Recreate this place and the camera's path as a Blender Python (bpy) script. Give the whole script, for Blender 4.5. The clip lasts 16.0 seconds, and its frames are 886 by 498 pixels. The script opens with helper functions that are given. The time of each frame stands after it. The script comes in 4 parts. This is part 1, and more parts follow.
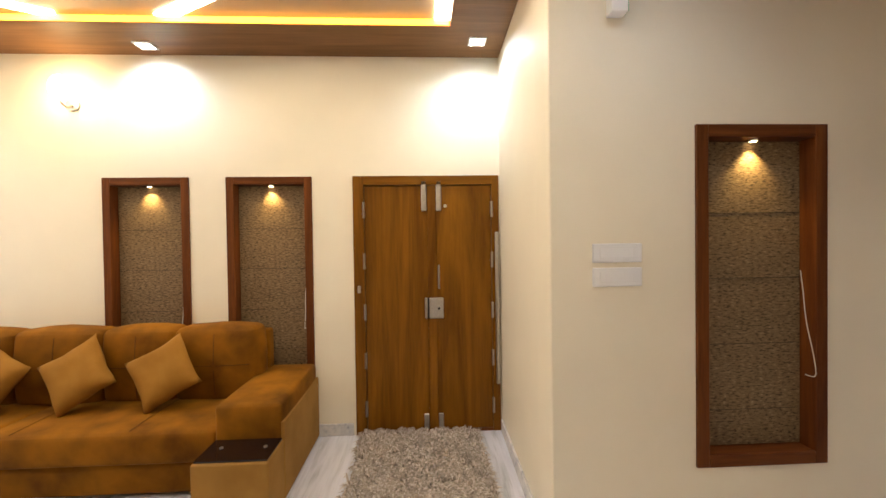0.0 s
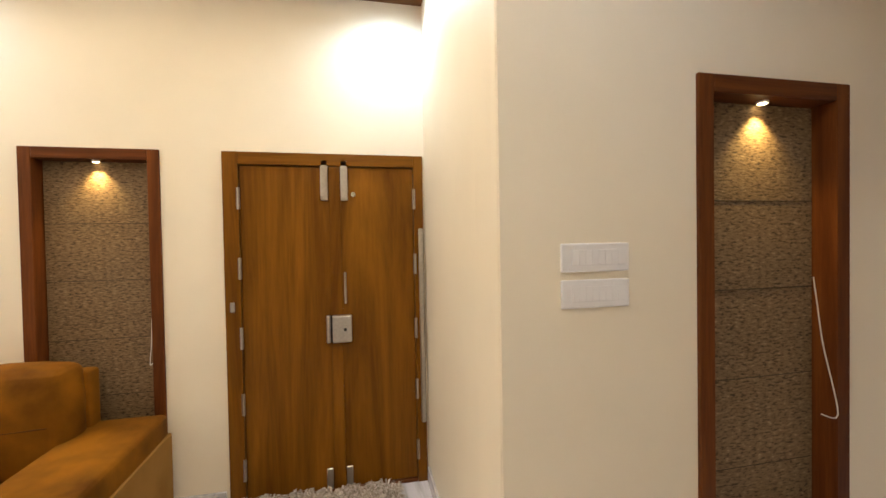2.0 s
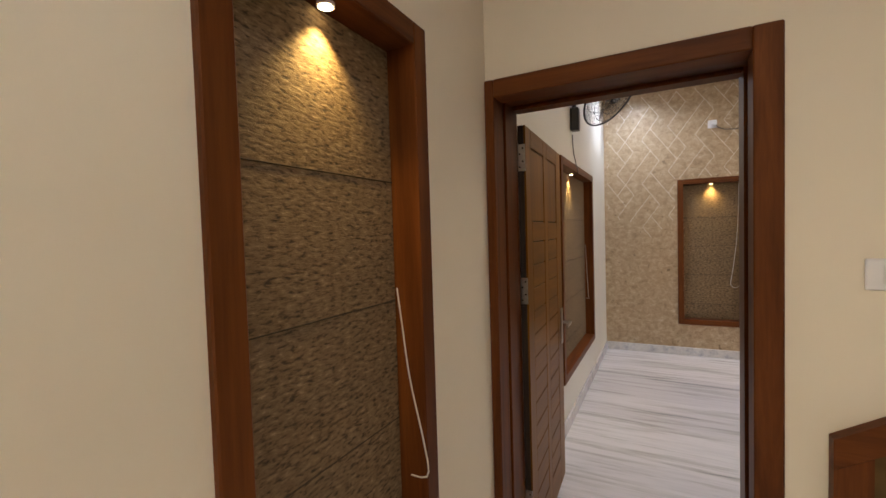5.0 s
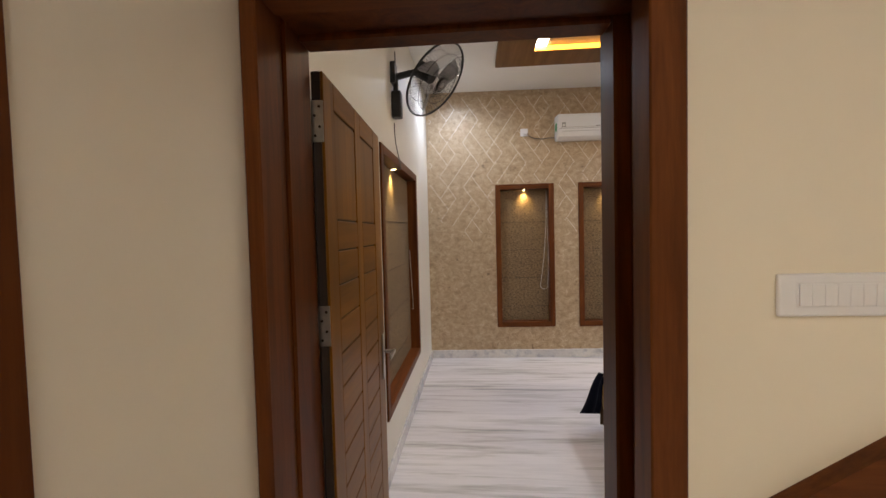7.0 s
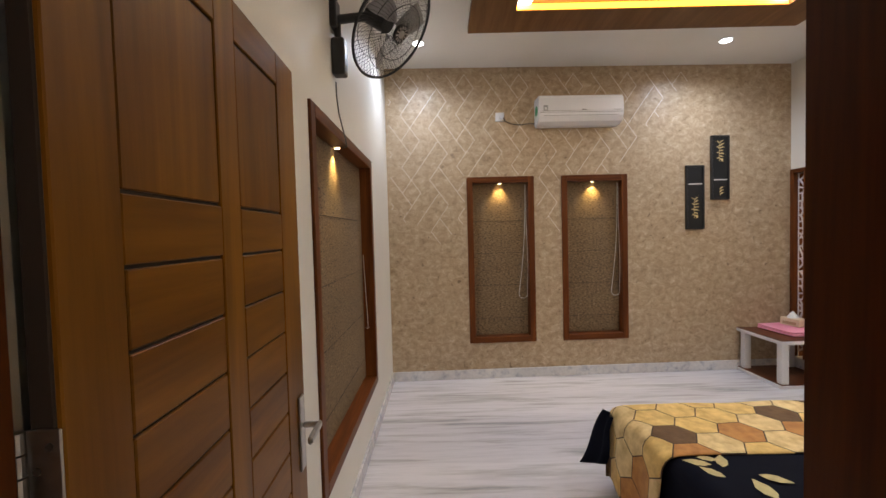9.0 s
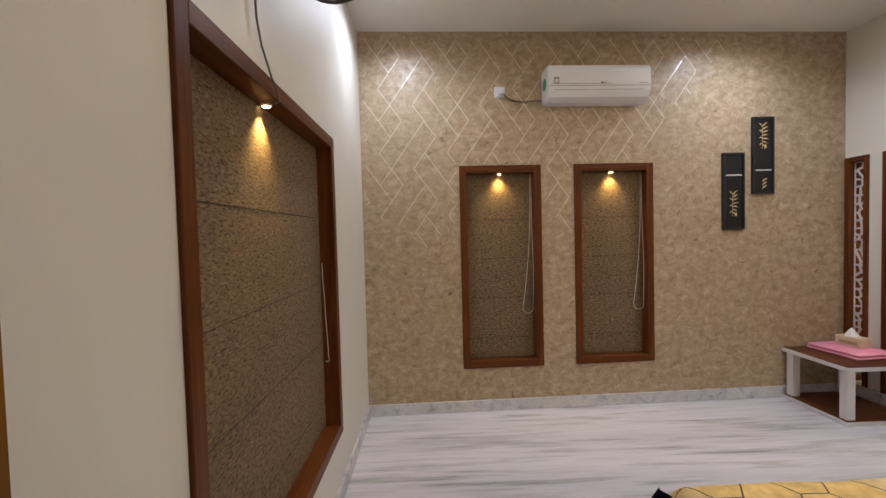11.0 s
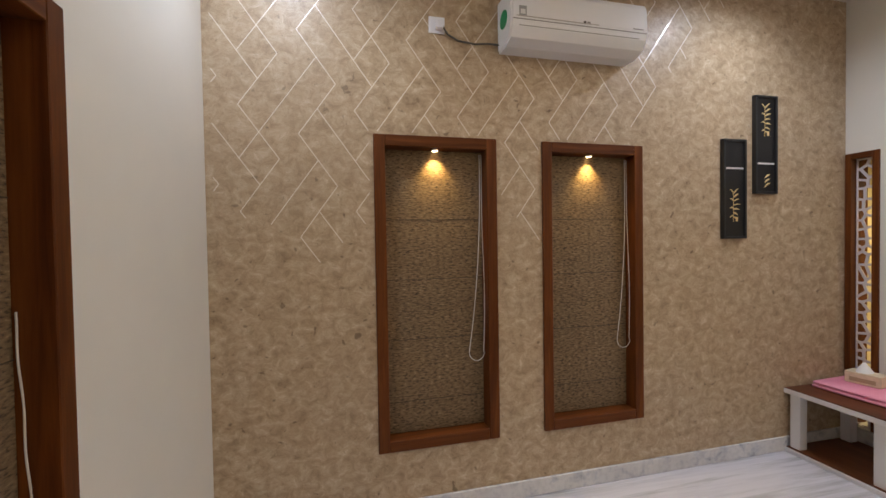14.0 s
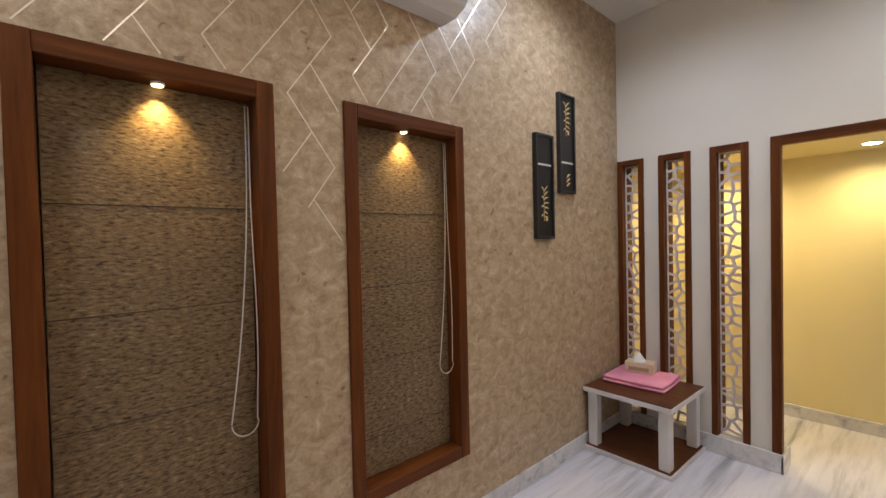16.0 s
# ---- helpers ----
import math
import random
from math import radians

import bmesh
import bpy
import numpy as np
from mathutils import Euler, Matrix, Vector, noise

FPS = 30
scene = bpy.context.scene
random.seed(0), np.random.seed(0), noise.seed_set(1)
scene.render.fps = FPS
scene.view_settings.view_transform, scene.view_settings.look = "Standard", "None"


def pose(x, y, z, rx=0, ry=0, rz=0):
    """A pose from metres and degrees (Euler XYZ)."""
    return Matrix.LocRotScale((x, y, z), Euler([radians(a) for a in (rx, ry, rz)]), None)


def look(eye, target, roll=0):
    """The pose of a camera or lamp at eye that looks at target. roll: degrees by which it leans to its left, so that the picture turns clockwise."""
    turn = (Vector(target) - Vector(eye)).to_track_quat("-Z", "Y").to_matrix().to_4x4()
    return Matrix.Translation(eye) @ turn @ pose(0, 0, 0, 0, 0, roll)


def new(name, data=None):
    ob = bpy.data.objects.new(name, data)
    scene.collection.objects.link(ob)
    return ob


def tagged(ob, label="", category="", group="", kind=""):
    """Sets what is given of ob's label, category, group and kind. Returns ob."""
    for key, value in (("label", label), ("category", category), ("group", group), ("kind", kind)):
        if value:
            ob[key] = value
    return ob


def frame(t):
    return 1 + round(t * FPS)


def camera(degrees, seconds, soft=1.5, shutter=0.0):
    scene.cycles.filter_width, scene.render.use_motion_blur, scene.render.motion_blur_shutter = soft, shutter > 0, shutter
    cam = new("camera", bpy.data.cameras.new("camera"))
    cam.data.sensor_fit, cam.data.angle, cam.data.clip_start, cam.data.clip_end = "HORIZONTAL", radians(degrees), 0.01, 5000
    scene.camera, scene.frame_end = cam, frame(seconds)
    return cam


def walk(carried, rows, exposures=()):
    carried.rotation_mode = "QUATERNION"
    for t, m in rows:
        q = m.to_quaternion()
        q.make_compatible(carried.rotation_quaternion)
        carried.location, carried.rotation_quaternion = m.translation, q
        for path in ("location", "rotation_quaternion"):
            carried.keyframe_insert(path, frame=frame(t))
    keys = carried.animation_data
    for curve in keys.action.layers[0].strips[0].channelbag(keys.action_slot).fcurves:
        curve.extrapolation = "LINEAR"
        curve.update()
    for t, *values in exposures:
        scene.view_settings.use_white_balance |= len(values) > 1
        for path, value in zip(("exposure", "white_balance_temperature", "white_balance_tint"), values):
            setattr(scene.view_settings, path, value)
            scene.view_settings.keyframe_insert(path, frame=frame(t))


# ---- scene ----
cam = camera(92.7, 16.0)
PATH = [
    (0, (0.573, 0.38, 1.585), (0.675, 2.377, 1.555), -0.8),
    (0.5, (0.572, 0.572, 1.577), (0.689, 2.568, 1.549), -0.8),
    (1, (0.619, 0.771, 1.577), (0.795, 2.763, 1.545), -1.0),
    (1.5, (0.679, 0.962, 1.577), (0.961, 2.941, 1.545), -1.0),
    (2, (0.74, 1.149, 1.585), (1.176, 3.101, 1.547), -1.0),
    (2.5, (0.826, 1.298, 1.586), (1.489, 3.185, 1.535), -1.3),
    (3, (0.953, 1.437, 1.582), (1.869, 3.215, 1.528), -1.4),
    (3.5, (1.085, 1.545, 1.583), (2.239, 3.177, 1.521), -1.5),
    (4, (1.207, 1.65, 1.584), (2.594, 3.089, 1.508), -1.4),
    (4.5, (1.355, 1.73, 1.573), (2.959, 2.923, 1.5), -1.7),
    (5, (1.518, 1.768, 1.569), (3.286, 2.7, 1.495), -1.7),
    (5.2, (1.589, 1.799, 1.574), (3.418, 2.606, 1.498), -1.7),
    (7.3, (2.268, 1.891, 1.562), (4.263, 2.007, 1.483), -1.4),
    (7.5, (2.339, 1.896, 1.559), (4.336, 1.991, 1.48), -1.4),
    (8, (2.517, 1.917, 1.558), (4.515, 1.954, 1.48), -1.3),
    (8.5, (2.722, 1.93, 1.554), (4.721, 1.934, 1.478), -1.3),
    (9, (2.942, 1.92, 1.549), (4.941, 1.911, 1.476), -1.5),
    (9.2, (3.02, 1.912, 1.551), (5.019, 1.906, 1.477), -1.8),
    (11.5, (3.976, 1.888, 1.549), (5.973, 1.822, 1.486), -1.3),
    (12, (4.198, 1.895, 1.538), (6.195, 1.811, 1.486), -1.1),
    (12.5, (4.415, 1.883, 1.539), (6.409, 1.734, 1.488), -1.0),
    (13, (4.637, 1.837, 1.556), (6.624, 1.615, 1.5), -1.0),
    (13.5, (4.843, 1.8, 1.543), (6.818, 1.49, 1.5), -0.9),
    (14, (5.059, 1.785, 1.549), (7.01, 1.343, 1.506), -0.9),
    (14.5, (5.25, 1.721, 1.521), (7.152, 1.105, 1.491), -1.0),
    (15, (5.443, 1.641, 1.531), (7.264, 0.816, 1.498), -1.1),
    (15.5, (5.618, 1.569, 1.527), (7.324, 0.524, 1.492), -1.2),
    (16, (5.788, 1.492, 1.534), (7.306, 0.19, 1.492), -1.3),
]
walk(cam, [(t, look(eye, target, roll)) for t, eye, target, roll in PATH],
     exposures=[(0.0, 0.48), (3.0, 0.40), (4.0, 0.30), (5.0, 0.27), (7.5, 0.29), (9.0, 0.23), (11.5, 0.11), (16.0, 0.08)])

# ---- world and lamps ----
world = bpy.data.worlds.new("night")
scene.world = world
world.use_nodes = True
world.node_tree.nodes["Background"].inputs[0].default_value = (0.02, 0.025, 0.04, 1)
world.node_tree.nodes["Background"].inputs[1].default_value = 0.05

WARM = (1.0, 0.66, 0.30)


def spot(x, y, z, watts, colour, degrees=110, blend=0.9, size=0.04, target=None):
    data = bpy.data.lights.new("downlight_lamp", "SPOT")
    data.energy, data.color, data.spot_size, data.spot_blend, data.shadow_soft_size = watts, colour, radians(degrees), blend, size
    ob = new("downlight_lamp", data)
    ob.matrix_world = look((x, y, z), target or (x + 0.001, y, z - 1))
    return ob


def bulb(x, y, z, watts, colour, size):
    data = bpy.data.lights.new("bulb_lamp", "POINT")
    data.energy, data.color, data.shadow_soft_size = watts, colour, size
    ob = new("bulb_lamp", data)
    ob.location = (x, y, z)
    return ob


# Third is inferred from a shadow; the last three are unseen, added as fill.
LIVING_LIGHTS = [(-1.5, 3.73), (1.02, 3.61), (1.6, 1.62), (1.02, -0.6), (-3.95, 3.0), (-3.95, 0.5)]
# Last two bedroom lamps are out of view, added to fill the room.
BEDROOM_LIGHTS = [(6.78, 2.08), (6.87, -0.74), (3.75, -0.74), (5.3, -1.5)]
LIVING_TOP, BEDROOM_TOP, PASSAGE_TOP = 3.12, 3.257, 2.14
for x, y in LIVING_LIGHTS[:2]:
    spot(x, y, LIVING_TOP - 0.03, 27, (0.72, 0.88, 1.0), 162)
for (x, y), watts in zip(LIVING_LIGHTS[2:], (13, 15, 66, 56)):
    spot(x, y, LIVING_TOP - 0.03, watts, (0.88, 0.93, 1.0), 165)
for (x, y), watts in zip(BEDROOM_LIGHTS, (50, 56, 36, 44)):
    spot(x, y, BEDROOM_TOP - 0.03, watts, (0.75, 0.83, 1.0), 165)
bulb(-2.17, 3.775, 2.79, 7, WARM, 0.06)
spot(6.07, -2.65, PASSAGE_TOP - 0.03, 32, (1.0, 0.80, 0.46), 165)
# Second passage lamp is unseen, added to brighten the wall behind the screens.
spot(7.0, -2.55, PASSAGE_TOP - 0.03, 48, (1.0, 0.80, 0.46), 165)


# ---- materials ----
def nodes_of(name):
    m = bpy.data.materials.new(name)
    m.use_nodes = True
    return m, m.node_tree.nodes, m.node_tree.links, m.node_tree.nodes["Principled BSDF"]


def coords(n, l, scale=(1, 1, 1), kind="Object"):
    tc, mp = n.new("ShaderNodeTexCoord"), n.new("ShaderNodeMapping")
    mp.inputs["Scale"].default_value = scale
    l.new(tc.outputs[kind], mp.inputs["Vector"])
    return mp.outputs["Vector"]


def noise_of(n, l, vec, scale, detail=4.0, rough=0.55, distortion=0.0):
    t = n.new("ShaderNodeTexNoise")
    t.inputs["Scale"].default_value, t.inputs["Detail"].default_value = scale, detail
    t.inputs["Roughness"].default_value, t.inputs["Distortion"].default_value = rough, distortion
    l.new(vec, t.inputs["Vector"])
    return t.outputs["Fac"]


def ramp(n, l, fac, stops):
    r = n.new("ShaderNodeValToRGB")
    while len(r.color_ramp.elements) < len(stops):
        r.color_ramp.elements.new(0.5)
    for e, (p, c) in zip(r.color_ramp.elements, stops):
        e.position, e.color = p, (*c, 1)
    l.new(fac, r.inputs["Fac"])
    return r.outputs["Color"]


def mixed(n, l, a, b, fac, blend="MULTIPLY"):
    m = n.new("ShaderNodeMix")
    m.data_type, m.blend_type = "RGBA", blend
    if isinstance(fac, float):
        m.inputs[0].default_value = fac
    else:
        l.new(fac, m.inputs[0])
    l.new(a, m.inputs[6])
    l.new(b, m.inputs[7])
    return m.outputs[2]


def bumped(n, l, bsdf, height, strength, distance=0.002):
    b = n.new("ShaderNodeBump")
    b.inputs["Strength"].default_value, b.inputs["Distance"].default_value = strength, distance
    l.new(height, b.inputs["Height"])
    l.new(b.outputs["Normal"], bsdf.inputs["Normal"])


def paint(name, colour, rough=0.55, spread=0.06, grain=220, bump=0.08):
    m, n, l, s = nodes_of(name)
    v = coords(n, l)
    lo = tuple(c * (1 - spread) for c in colour)
    big = ramp(n, l, noise_of(n, l, v, 1.6, 3), [(0.3, lo), (0.7, colour)])
    l.new(big, s.inputs["Base Color"])
    s.inputs["Roughness"].default_value = rough
    bumped(n, l, s, noise_of(n, l, v, grain, 2), bump)
    return m


def wood(name, dark, light, along="z", rough=0.35, scale=1.0):
    m, n, l, s = nodes_of(name)
    k = {"x": (0.07, 1, 1), "y": (1, 0.07, 1), "z": (1, 1, 0.07)}[along]
    v = coords(n, l, tuple(c * scale for c in k))
    broad = noise_of(n, l, v, 8, 5, 0.6, 2.2)
    fine = noise_of(n, l, v, 90, 4, 0.6)
    mid = tuple((a + b) / 2 for a, b in zip(dark, light))
    base = ramp(n, l, broad, [(0.28, dark), (0.5, mid), (0.72, light)])
    lines = ramp(n, l, fine, [(0.35, (0.62, 0.58, 0.55)), (0.6, (1, 1, 1))])
    l.new(mixed(n, l, base, lines, 0.45), s.inputs["Base Color"])
    s.inputs["Roughness"].default_value = rough + 0.06
    s.inputs["Specular IOR Level"].default_value = 0.15
    bumped(n, l, s, fine, 0.07, 0.001)
    return m


def plain(name, colour, rough=0.4, metal=0.0, grain=0):
    m, n, l, s = nodes_of(name)
    s.inputs["Base Color"].default_value = (*colour, 1)
    s.inputs["Roughness"].default_value, s.inputs["Metallic"].default_value = rough, metal
    if grain:
        f = noise_of(n, l, coords(n, l), grain, 3)
        l.new(ramp(n, l, f, [(0.3, tuple(c * 0.82 for c in colour)), (0.7, colour)]), s.inputs["Base Color"])
    return m


def glow(name, colour, strength):
    m, n, l, s = nodes_of(name)
    s.inputs["Base Color"].default_value = (*colour, 1)
    s.inputs["Emission Color"].default_value = (*colour, 1)
    s.inputs["Emission Strength"].default_value = strength
    return m


def marble(name, tint=(0.74, 0.73, 0.79)):
    m, n, l, s = nodes_of(name)
    v = coords(n, l, (1.0, 0.075, 1.0))
    streak = noise_of(n, l, v, 11.0, 8, 0.62, 0.35)
    cloud = noise_of(n, l, v, 1.7, 3, 0.5, 0.4)
    fine = noise_of(n, l, v, 30, 5, 0.6)
    a = ramp(n, l, streak, [(0.29, (0.27, 0.27, 0.295)), (0.38, (0.54, 0.54, 0.575)), (0.50, tint)])
    b = ramp(n, l, cloud, [(0.35, (0.80, 0.80, 0.83)), (0.6, (1, 1, 1))])
    c = ramp(n, l, fine, [(0.33, (0.78, 0.78, 0.8)), (0.55, (1, 1, 1))])
    l.new(mixed(n, l, mixed(n, l, a, b, 0.8), c, 0.6), s.inputs["Base Color"])
    s.inputs["Roughness"].default_value = 0.22
    return m


def wallpaper(name):
    m, n, l, s = nodes_of(name)
    v = coords(n, l)
    patch = noise_of(n, l, coords(n, l, (1, 1, 1.25)), 15, 7, 0.72, 0.7)
    crack = noise_of(n, l, v, 42, 6, 0.75, 1.6)
    fleck = noise_of(n, l, v, 21, 2, 0.5, 0.6)
    a = ramp(n, l, patch, [(0.30, (0.27, 0.185, 0.108)), (0.47, (0.42, 0.305, 0.19)), (0.60, (0.51, 0.395, 0.265)), (0.74, (0.68, 0.575, 0.43))])
    b = ramp(n, l, crack, [(0.32, (0.70, 0.66, 0.62)), (0.5, (1, 1, 1))])
    c = ramp(n, l, fleck, [(0.27, (0.42, 0.38, 0.34)), (0.33, (1, 1, 1))])
    l.new(mixed(n, l, mixed(n, l, a, b, 0.75), c, 0.8), s.inputs["Base Color"])
    s.inputs["Roughness"].default_value = 0.42
    bumped(n, l, s, crack, 0.05, 0.001)
    return m


def tweed(name):
    m, n, l, s = nodes_of(name)
    v = coords(n, l, (0.48, 1, 1.45))
    speck = noise_of(n, l, v, 85, 4, 0.6, 0.3)
    broad = noise_of(n, l, v, 3, 2)
    weave = noise_of(n, l, coords(n, l, (1, 1, 3.0)), 230, 2)
    a = ramp(n, l, speck, [(0.35, (0.046, 0.029, 0.015)), (0.44, (0.155, 0.098, 0.049)), (0.60, (0.23, 0.153, 0.08)), (0.72, (0.36, 0.255, 0.148))])
    b = ramp(n, l, broad, [(0.3, (0.85, 0.85, 0.85)), (0.7, (1, 1, 1))])
    l.new(mixed(n, l, a, b, 1.0), s.inputs["Base Color"])
    s.inputs["Roughness"].default_value = 0.85
    bumped(n, l, s, speck, 0.55, 0.005)
    return m


def suede(name, dark, light):
    m, n, l, s = nodes_of(name)
    v = coords(n, l)
    nap = noise_of(n, l, v, 4.5, 4, 0.5, 0.15)
    fine = noise_of(n, l, v, 160, 3)
    l.new(ramp(n, l, nap, [(0.26, dark), (0.66, light)]), s.inputs["Base Color"])
    s.inputs["Roughness"].default_value = 0.8
    s.inputs["Specular IOR Level"].default_value = 0.15
    bumped(n, l, s, fine, 0.25, 0.002)
    return m


def hexagons(name, size=0.112):
    """Printed hexagon blanket: each hexagon takes one of four tones, thin dark outlines."""
    m, n, l, s = nodes_of(name)
    tc = n.new("ShaderNodeTexCoord")
    per = (size * math.sqrt(3), size * 3, 1.0)

    def vm(op, a, b=None):
        q = n.new("ShaderNodeVectorMath")
        q.operation = op
        for i, src in enumerate((a, b)):
            if src is None:
                continue
            if isinstance(src, tuple):
                q.inputs[i].default_value = src
            else:
                l.new(src, q.inputs[i])
        return q

    def fm(op, a, b):
        q = n.new("ShaderNodeMath")
        q.operation = op
        for i, src in enumerate((a, b)):
            if isinstance(src, (int, float)):
                q.inputs[i].default_value = src
            else:
                l.new(src, q.inputs[i])
        return q.outputs[0]

    p = tc.outputs["UV"]
    half = (per[0] / 2, per[1] / 2, 0.0)

    def near(src):
        k = vm("FLOOR", vm("DIVIDE", src, per).outputs[0]).outputs[0]
        centre = vm("ADD", vm("MULTIPLY", k, per).outputs[0], half).outputs[0]
        return vm("SUBTRACT", src, centre).outputs[0]

    a = near(p)
    b = near(vm("SUBTRACT", p, half).outputs[0])
    closer = fm("LESS_THAN", vm("LENGTH", a).outputs["Value"], vm("LENGTH", b).outputs["Value"])
    pick = n.new("ShaderNodeMix")
    pick.data_type = "VECTOR"
    l.new(closer, pick.inputs[0])
    l.new(b, pick.inputs[4])
    l.new(a, pick.inputs[5])
    g = pick.outputs[1]
    ident = vm("SUBTRACT", p, g).outputs[0]
    rnd = n.new("ShaderNodeTexWhiteNoise")
    snapped = vm("FLOOR", vm("ADD", vm("MULTIPLY", ident, (2 / per[0], 2 / per[1], 0.0)).outputs[0], (0.5, 0.5, 0.5)).outputs[0]).outputs[0]
    l.new(snapped, rnd.inputs["Vector"])
    ab = vm("ABSOLUTE", g).outputs[0]
    d1 = vm("DOT_PRODUCT", ab, (1.0, 0.0, 0.0)).outputs["Value"]
    d2 = vm("DOT_PRODUCT", ab, (0.5, math.sqrt(3) / 2, 0.0)).outputs["Value"]
    edge = fm("GREATER_THAN", fm("MAXIMUM", d1, d2), size * math.sqrt(3) / 2 - 0.003)
    tone = n.new("ShaderNodeValToRGB")
    tone.color_ramp.interpolation = "CONSTANT"
    stops = [(0.0, (0.88, 0.62, 0.22)), (0.42, (0.16, 0.085, 0.032)), (0.64, (0.58, 0.27, 0.07)), (0.76, (0.88, 0.68, 0.34))]
    while len(tone.color_ramp.elements) < len(stops):
        tone.color_ramp.elements.new(0.5)
    for k, (pos, col) in enumerate(stops):
        tone.color_ramp.elements[k].position, tone.color_ramp.elements[k].color = pos, (*col, 1)
    l.new(rnd.outputs["Value"], tone.inputs["Fac"])
    v = coords(n, l, kind="UV")
    shade = ramp(n, l, noise_of(n, l, v, 14, 4, 0.6), [(0.3, (0.55, 0.45, 0.34)), (0.68, (1.0, 1.0, 1.0))])
    body = mixed(n, l, tone.outputs["Color"], shade, 0.8)
    line = n.new("ShaderNodeRGB")
    line.outputs[0].default_value = (0.05, 0.025, 0.012, 1)
    l.new(mixed(n, l, body, line.outputs[0], edge, "MIX"), s.inputs["Base Color"])
    s.inputs["Roughness"].default_value = 0.7
    bumped(n, l, s, noise_of(n, l, v, 9, 3), 0.4, 0.02)
    return m


CREAM = paint("cream_wall_paint", (0.83, 0.762, 0.635))
WHITE = paint("white_wall_paint", (0.74, 0.71, 0.645))
YELLOW = paint("yellow_wall_paint", (0.80, 0.68, 0.36))
CEILING = paint("ceiling_paint", (0.80, 0.78, 0.74))
TAN = paint("taupe_ceiling_paint", (0.42, 0.31, 0.20), 0.5)
BROWN = wood("brown_ceiling_laminate", (0.15, 0.07, 0.025), (0.24, 0.12, 0.05), "x", 0.4, 0.5)
PAPER = wallpaper("mottled_wallpaper")
MARBLE = marble("white_marble")
SKIRT = marble("skirting_marble", (0.70, 0.68, 0.67))
FRAME_V = wood("red_brown_wood_upright", (0.075, 0.020, 0.005), (0.175, 0.054, 0.0125), "z", 0.38)
FRAME_X = wood("red_brown_wood_level", (0.075, 0.020, 0.005), (0.175, 0.054, 0.0125), "x", 0.38)
TEAK_V = wood("teak_upright", (0.10, 0.034, 0.0022), (0.255, 0.104, 0.008), "z", 0.3, 0.5)
TEAK_X = wood("teak_level", (0.10, 0.034, 0.0022), (0.245, 0.098, 0.0075), "x", 0.3, 0.5)
JAMB = wood("dark_teak_jamb", (0.048, 0.009, 0.0009), (0.135, 0.034, 0.0028), "z", 0.30)
TWEED = tweed("speckled_blind_fabric")
SEAMDARK = plain("blind_seam", (0.045, 0.03, 0.018), 0.9)
SUEDE = suede("tan_suede", (0.098, 0.034, 0.0010), (0.25, 0.096, 0.0040))
SEAM = suede("seam_suede", (0.07, 0.025, 0.003), (0.14, 0.055, 0.008))
PILLOW = suede("pillow_suede", (0.23, 0.10, 0.013), (0.32, 0.15, 0.024))
PANEL = suede("light_suede", (0.25, 0.125, 0.027), (0.34, 0.18, 0.045))
STEEL = plain("brushed_steel", (0.52, 0.50, 0.47), 0.3, 1.0, 60)
PLASTIC = plain("white_plastic", (0.82, 0.82, 0.84), 0.3)
PLATE = plain("switch_plate_plastic", (0.80, 0.80, 0.83), 0.35)
BLACK = plain("black_plastic", (0.015, 0.015, 0.016), 0.4)
GREYBLADE = plain("grey_blade_plastic", (0.30, 0.29, 0.29), 0.35)
SHADOWGAP = plain("groove_shade_screw_black", (0.02, 0.009, 0.004), 0.7)
GLASSTOP = plain("black_glass", (0.012, 0.006, 0.005), 0.06)
CORD = plain("white_cord", (0.62, 0.59, 0.56), 0.6)
WIRE = plain("grey_cable", (0.10, 0.09, 0.08), 0.5)
FOIL = plain("silver_foil", (0.76, 0.70, 0.61), 0.30, 0.5)
JALI = paint("lattice_paint", (0.66, 0.61, 0.64), 0.5)
TABLEWHITE = paint("grey_white_laminate", (0.70, 0.68, 0.68), 0.4)
TABLEWOOD = wood("dark_brown_laminate", (0.075, 0.024, 0.01), (0.16, 0.055, 0.022), "x", 0.3)
PINK = suede("pink_terry", (0.72, 0.24, 0.36), (0.84, 0.36, 0.47))
TISSUE = plain("tissue_paper", (0.86, 0.85, 0.83), 0.8)
CARTON = plain("cream_carton", (0.72, 0.60, 0.42), 0.6, 0, 40)
GOLD = plain("gold_leaf", (0.80, 0.60, 0.28), 0.4, 0.2)
PICTURE = plain("charcoal_mount", (0.005, 0.0045, 0.005), 0.45, 0, 30)
HEX = hexagons("hexagon_print_blanket")
NAVY = plain("navy_cotton", (0.003, 0.004, 0.012), 0.9, 0, 25)
NAVY.node_tree.nodes["Principled BSDF"].inputs["Specular IOR Level"].default_value = 0.15
LEAFPRINT = plain("cream_leaf_print", (0.62, 0.52, 0.25), 0.75, 0, 60)
RUGMAT = plain("beige_shag", (0.50, 0.40, 0.31), 0.9, 0, 35)
GREEN = plain("green_plastic", (0.02, 0.32, 0.13), 0.4)
LAMP_COOL = glow("cool_lamp_face", (0.9, 0.96, 1.0), 14)
LAMP_WARM = glow("warm_lamp_face", (1.0, 0.74, 0.38), 14)
LED_WHITE = glow("white_led_strip", (1.0, 0.87, 0.64), 16.0)
LED_BEDROOM = glow("bedroom_led_strip", (1.0, 0.90, 0.72), 19.0)
LED_YELLOW = glow("yellow_led_strip", (1.0, 0.42, 0.04), 4.0)
GLOBE = glow("lit_glass_globe", (1.0, 0.80, 0.48), 7)


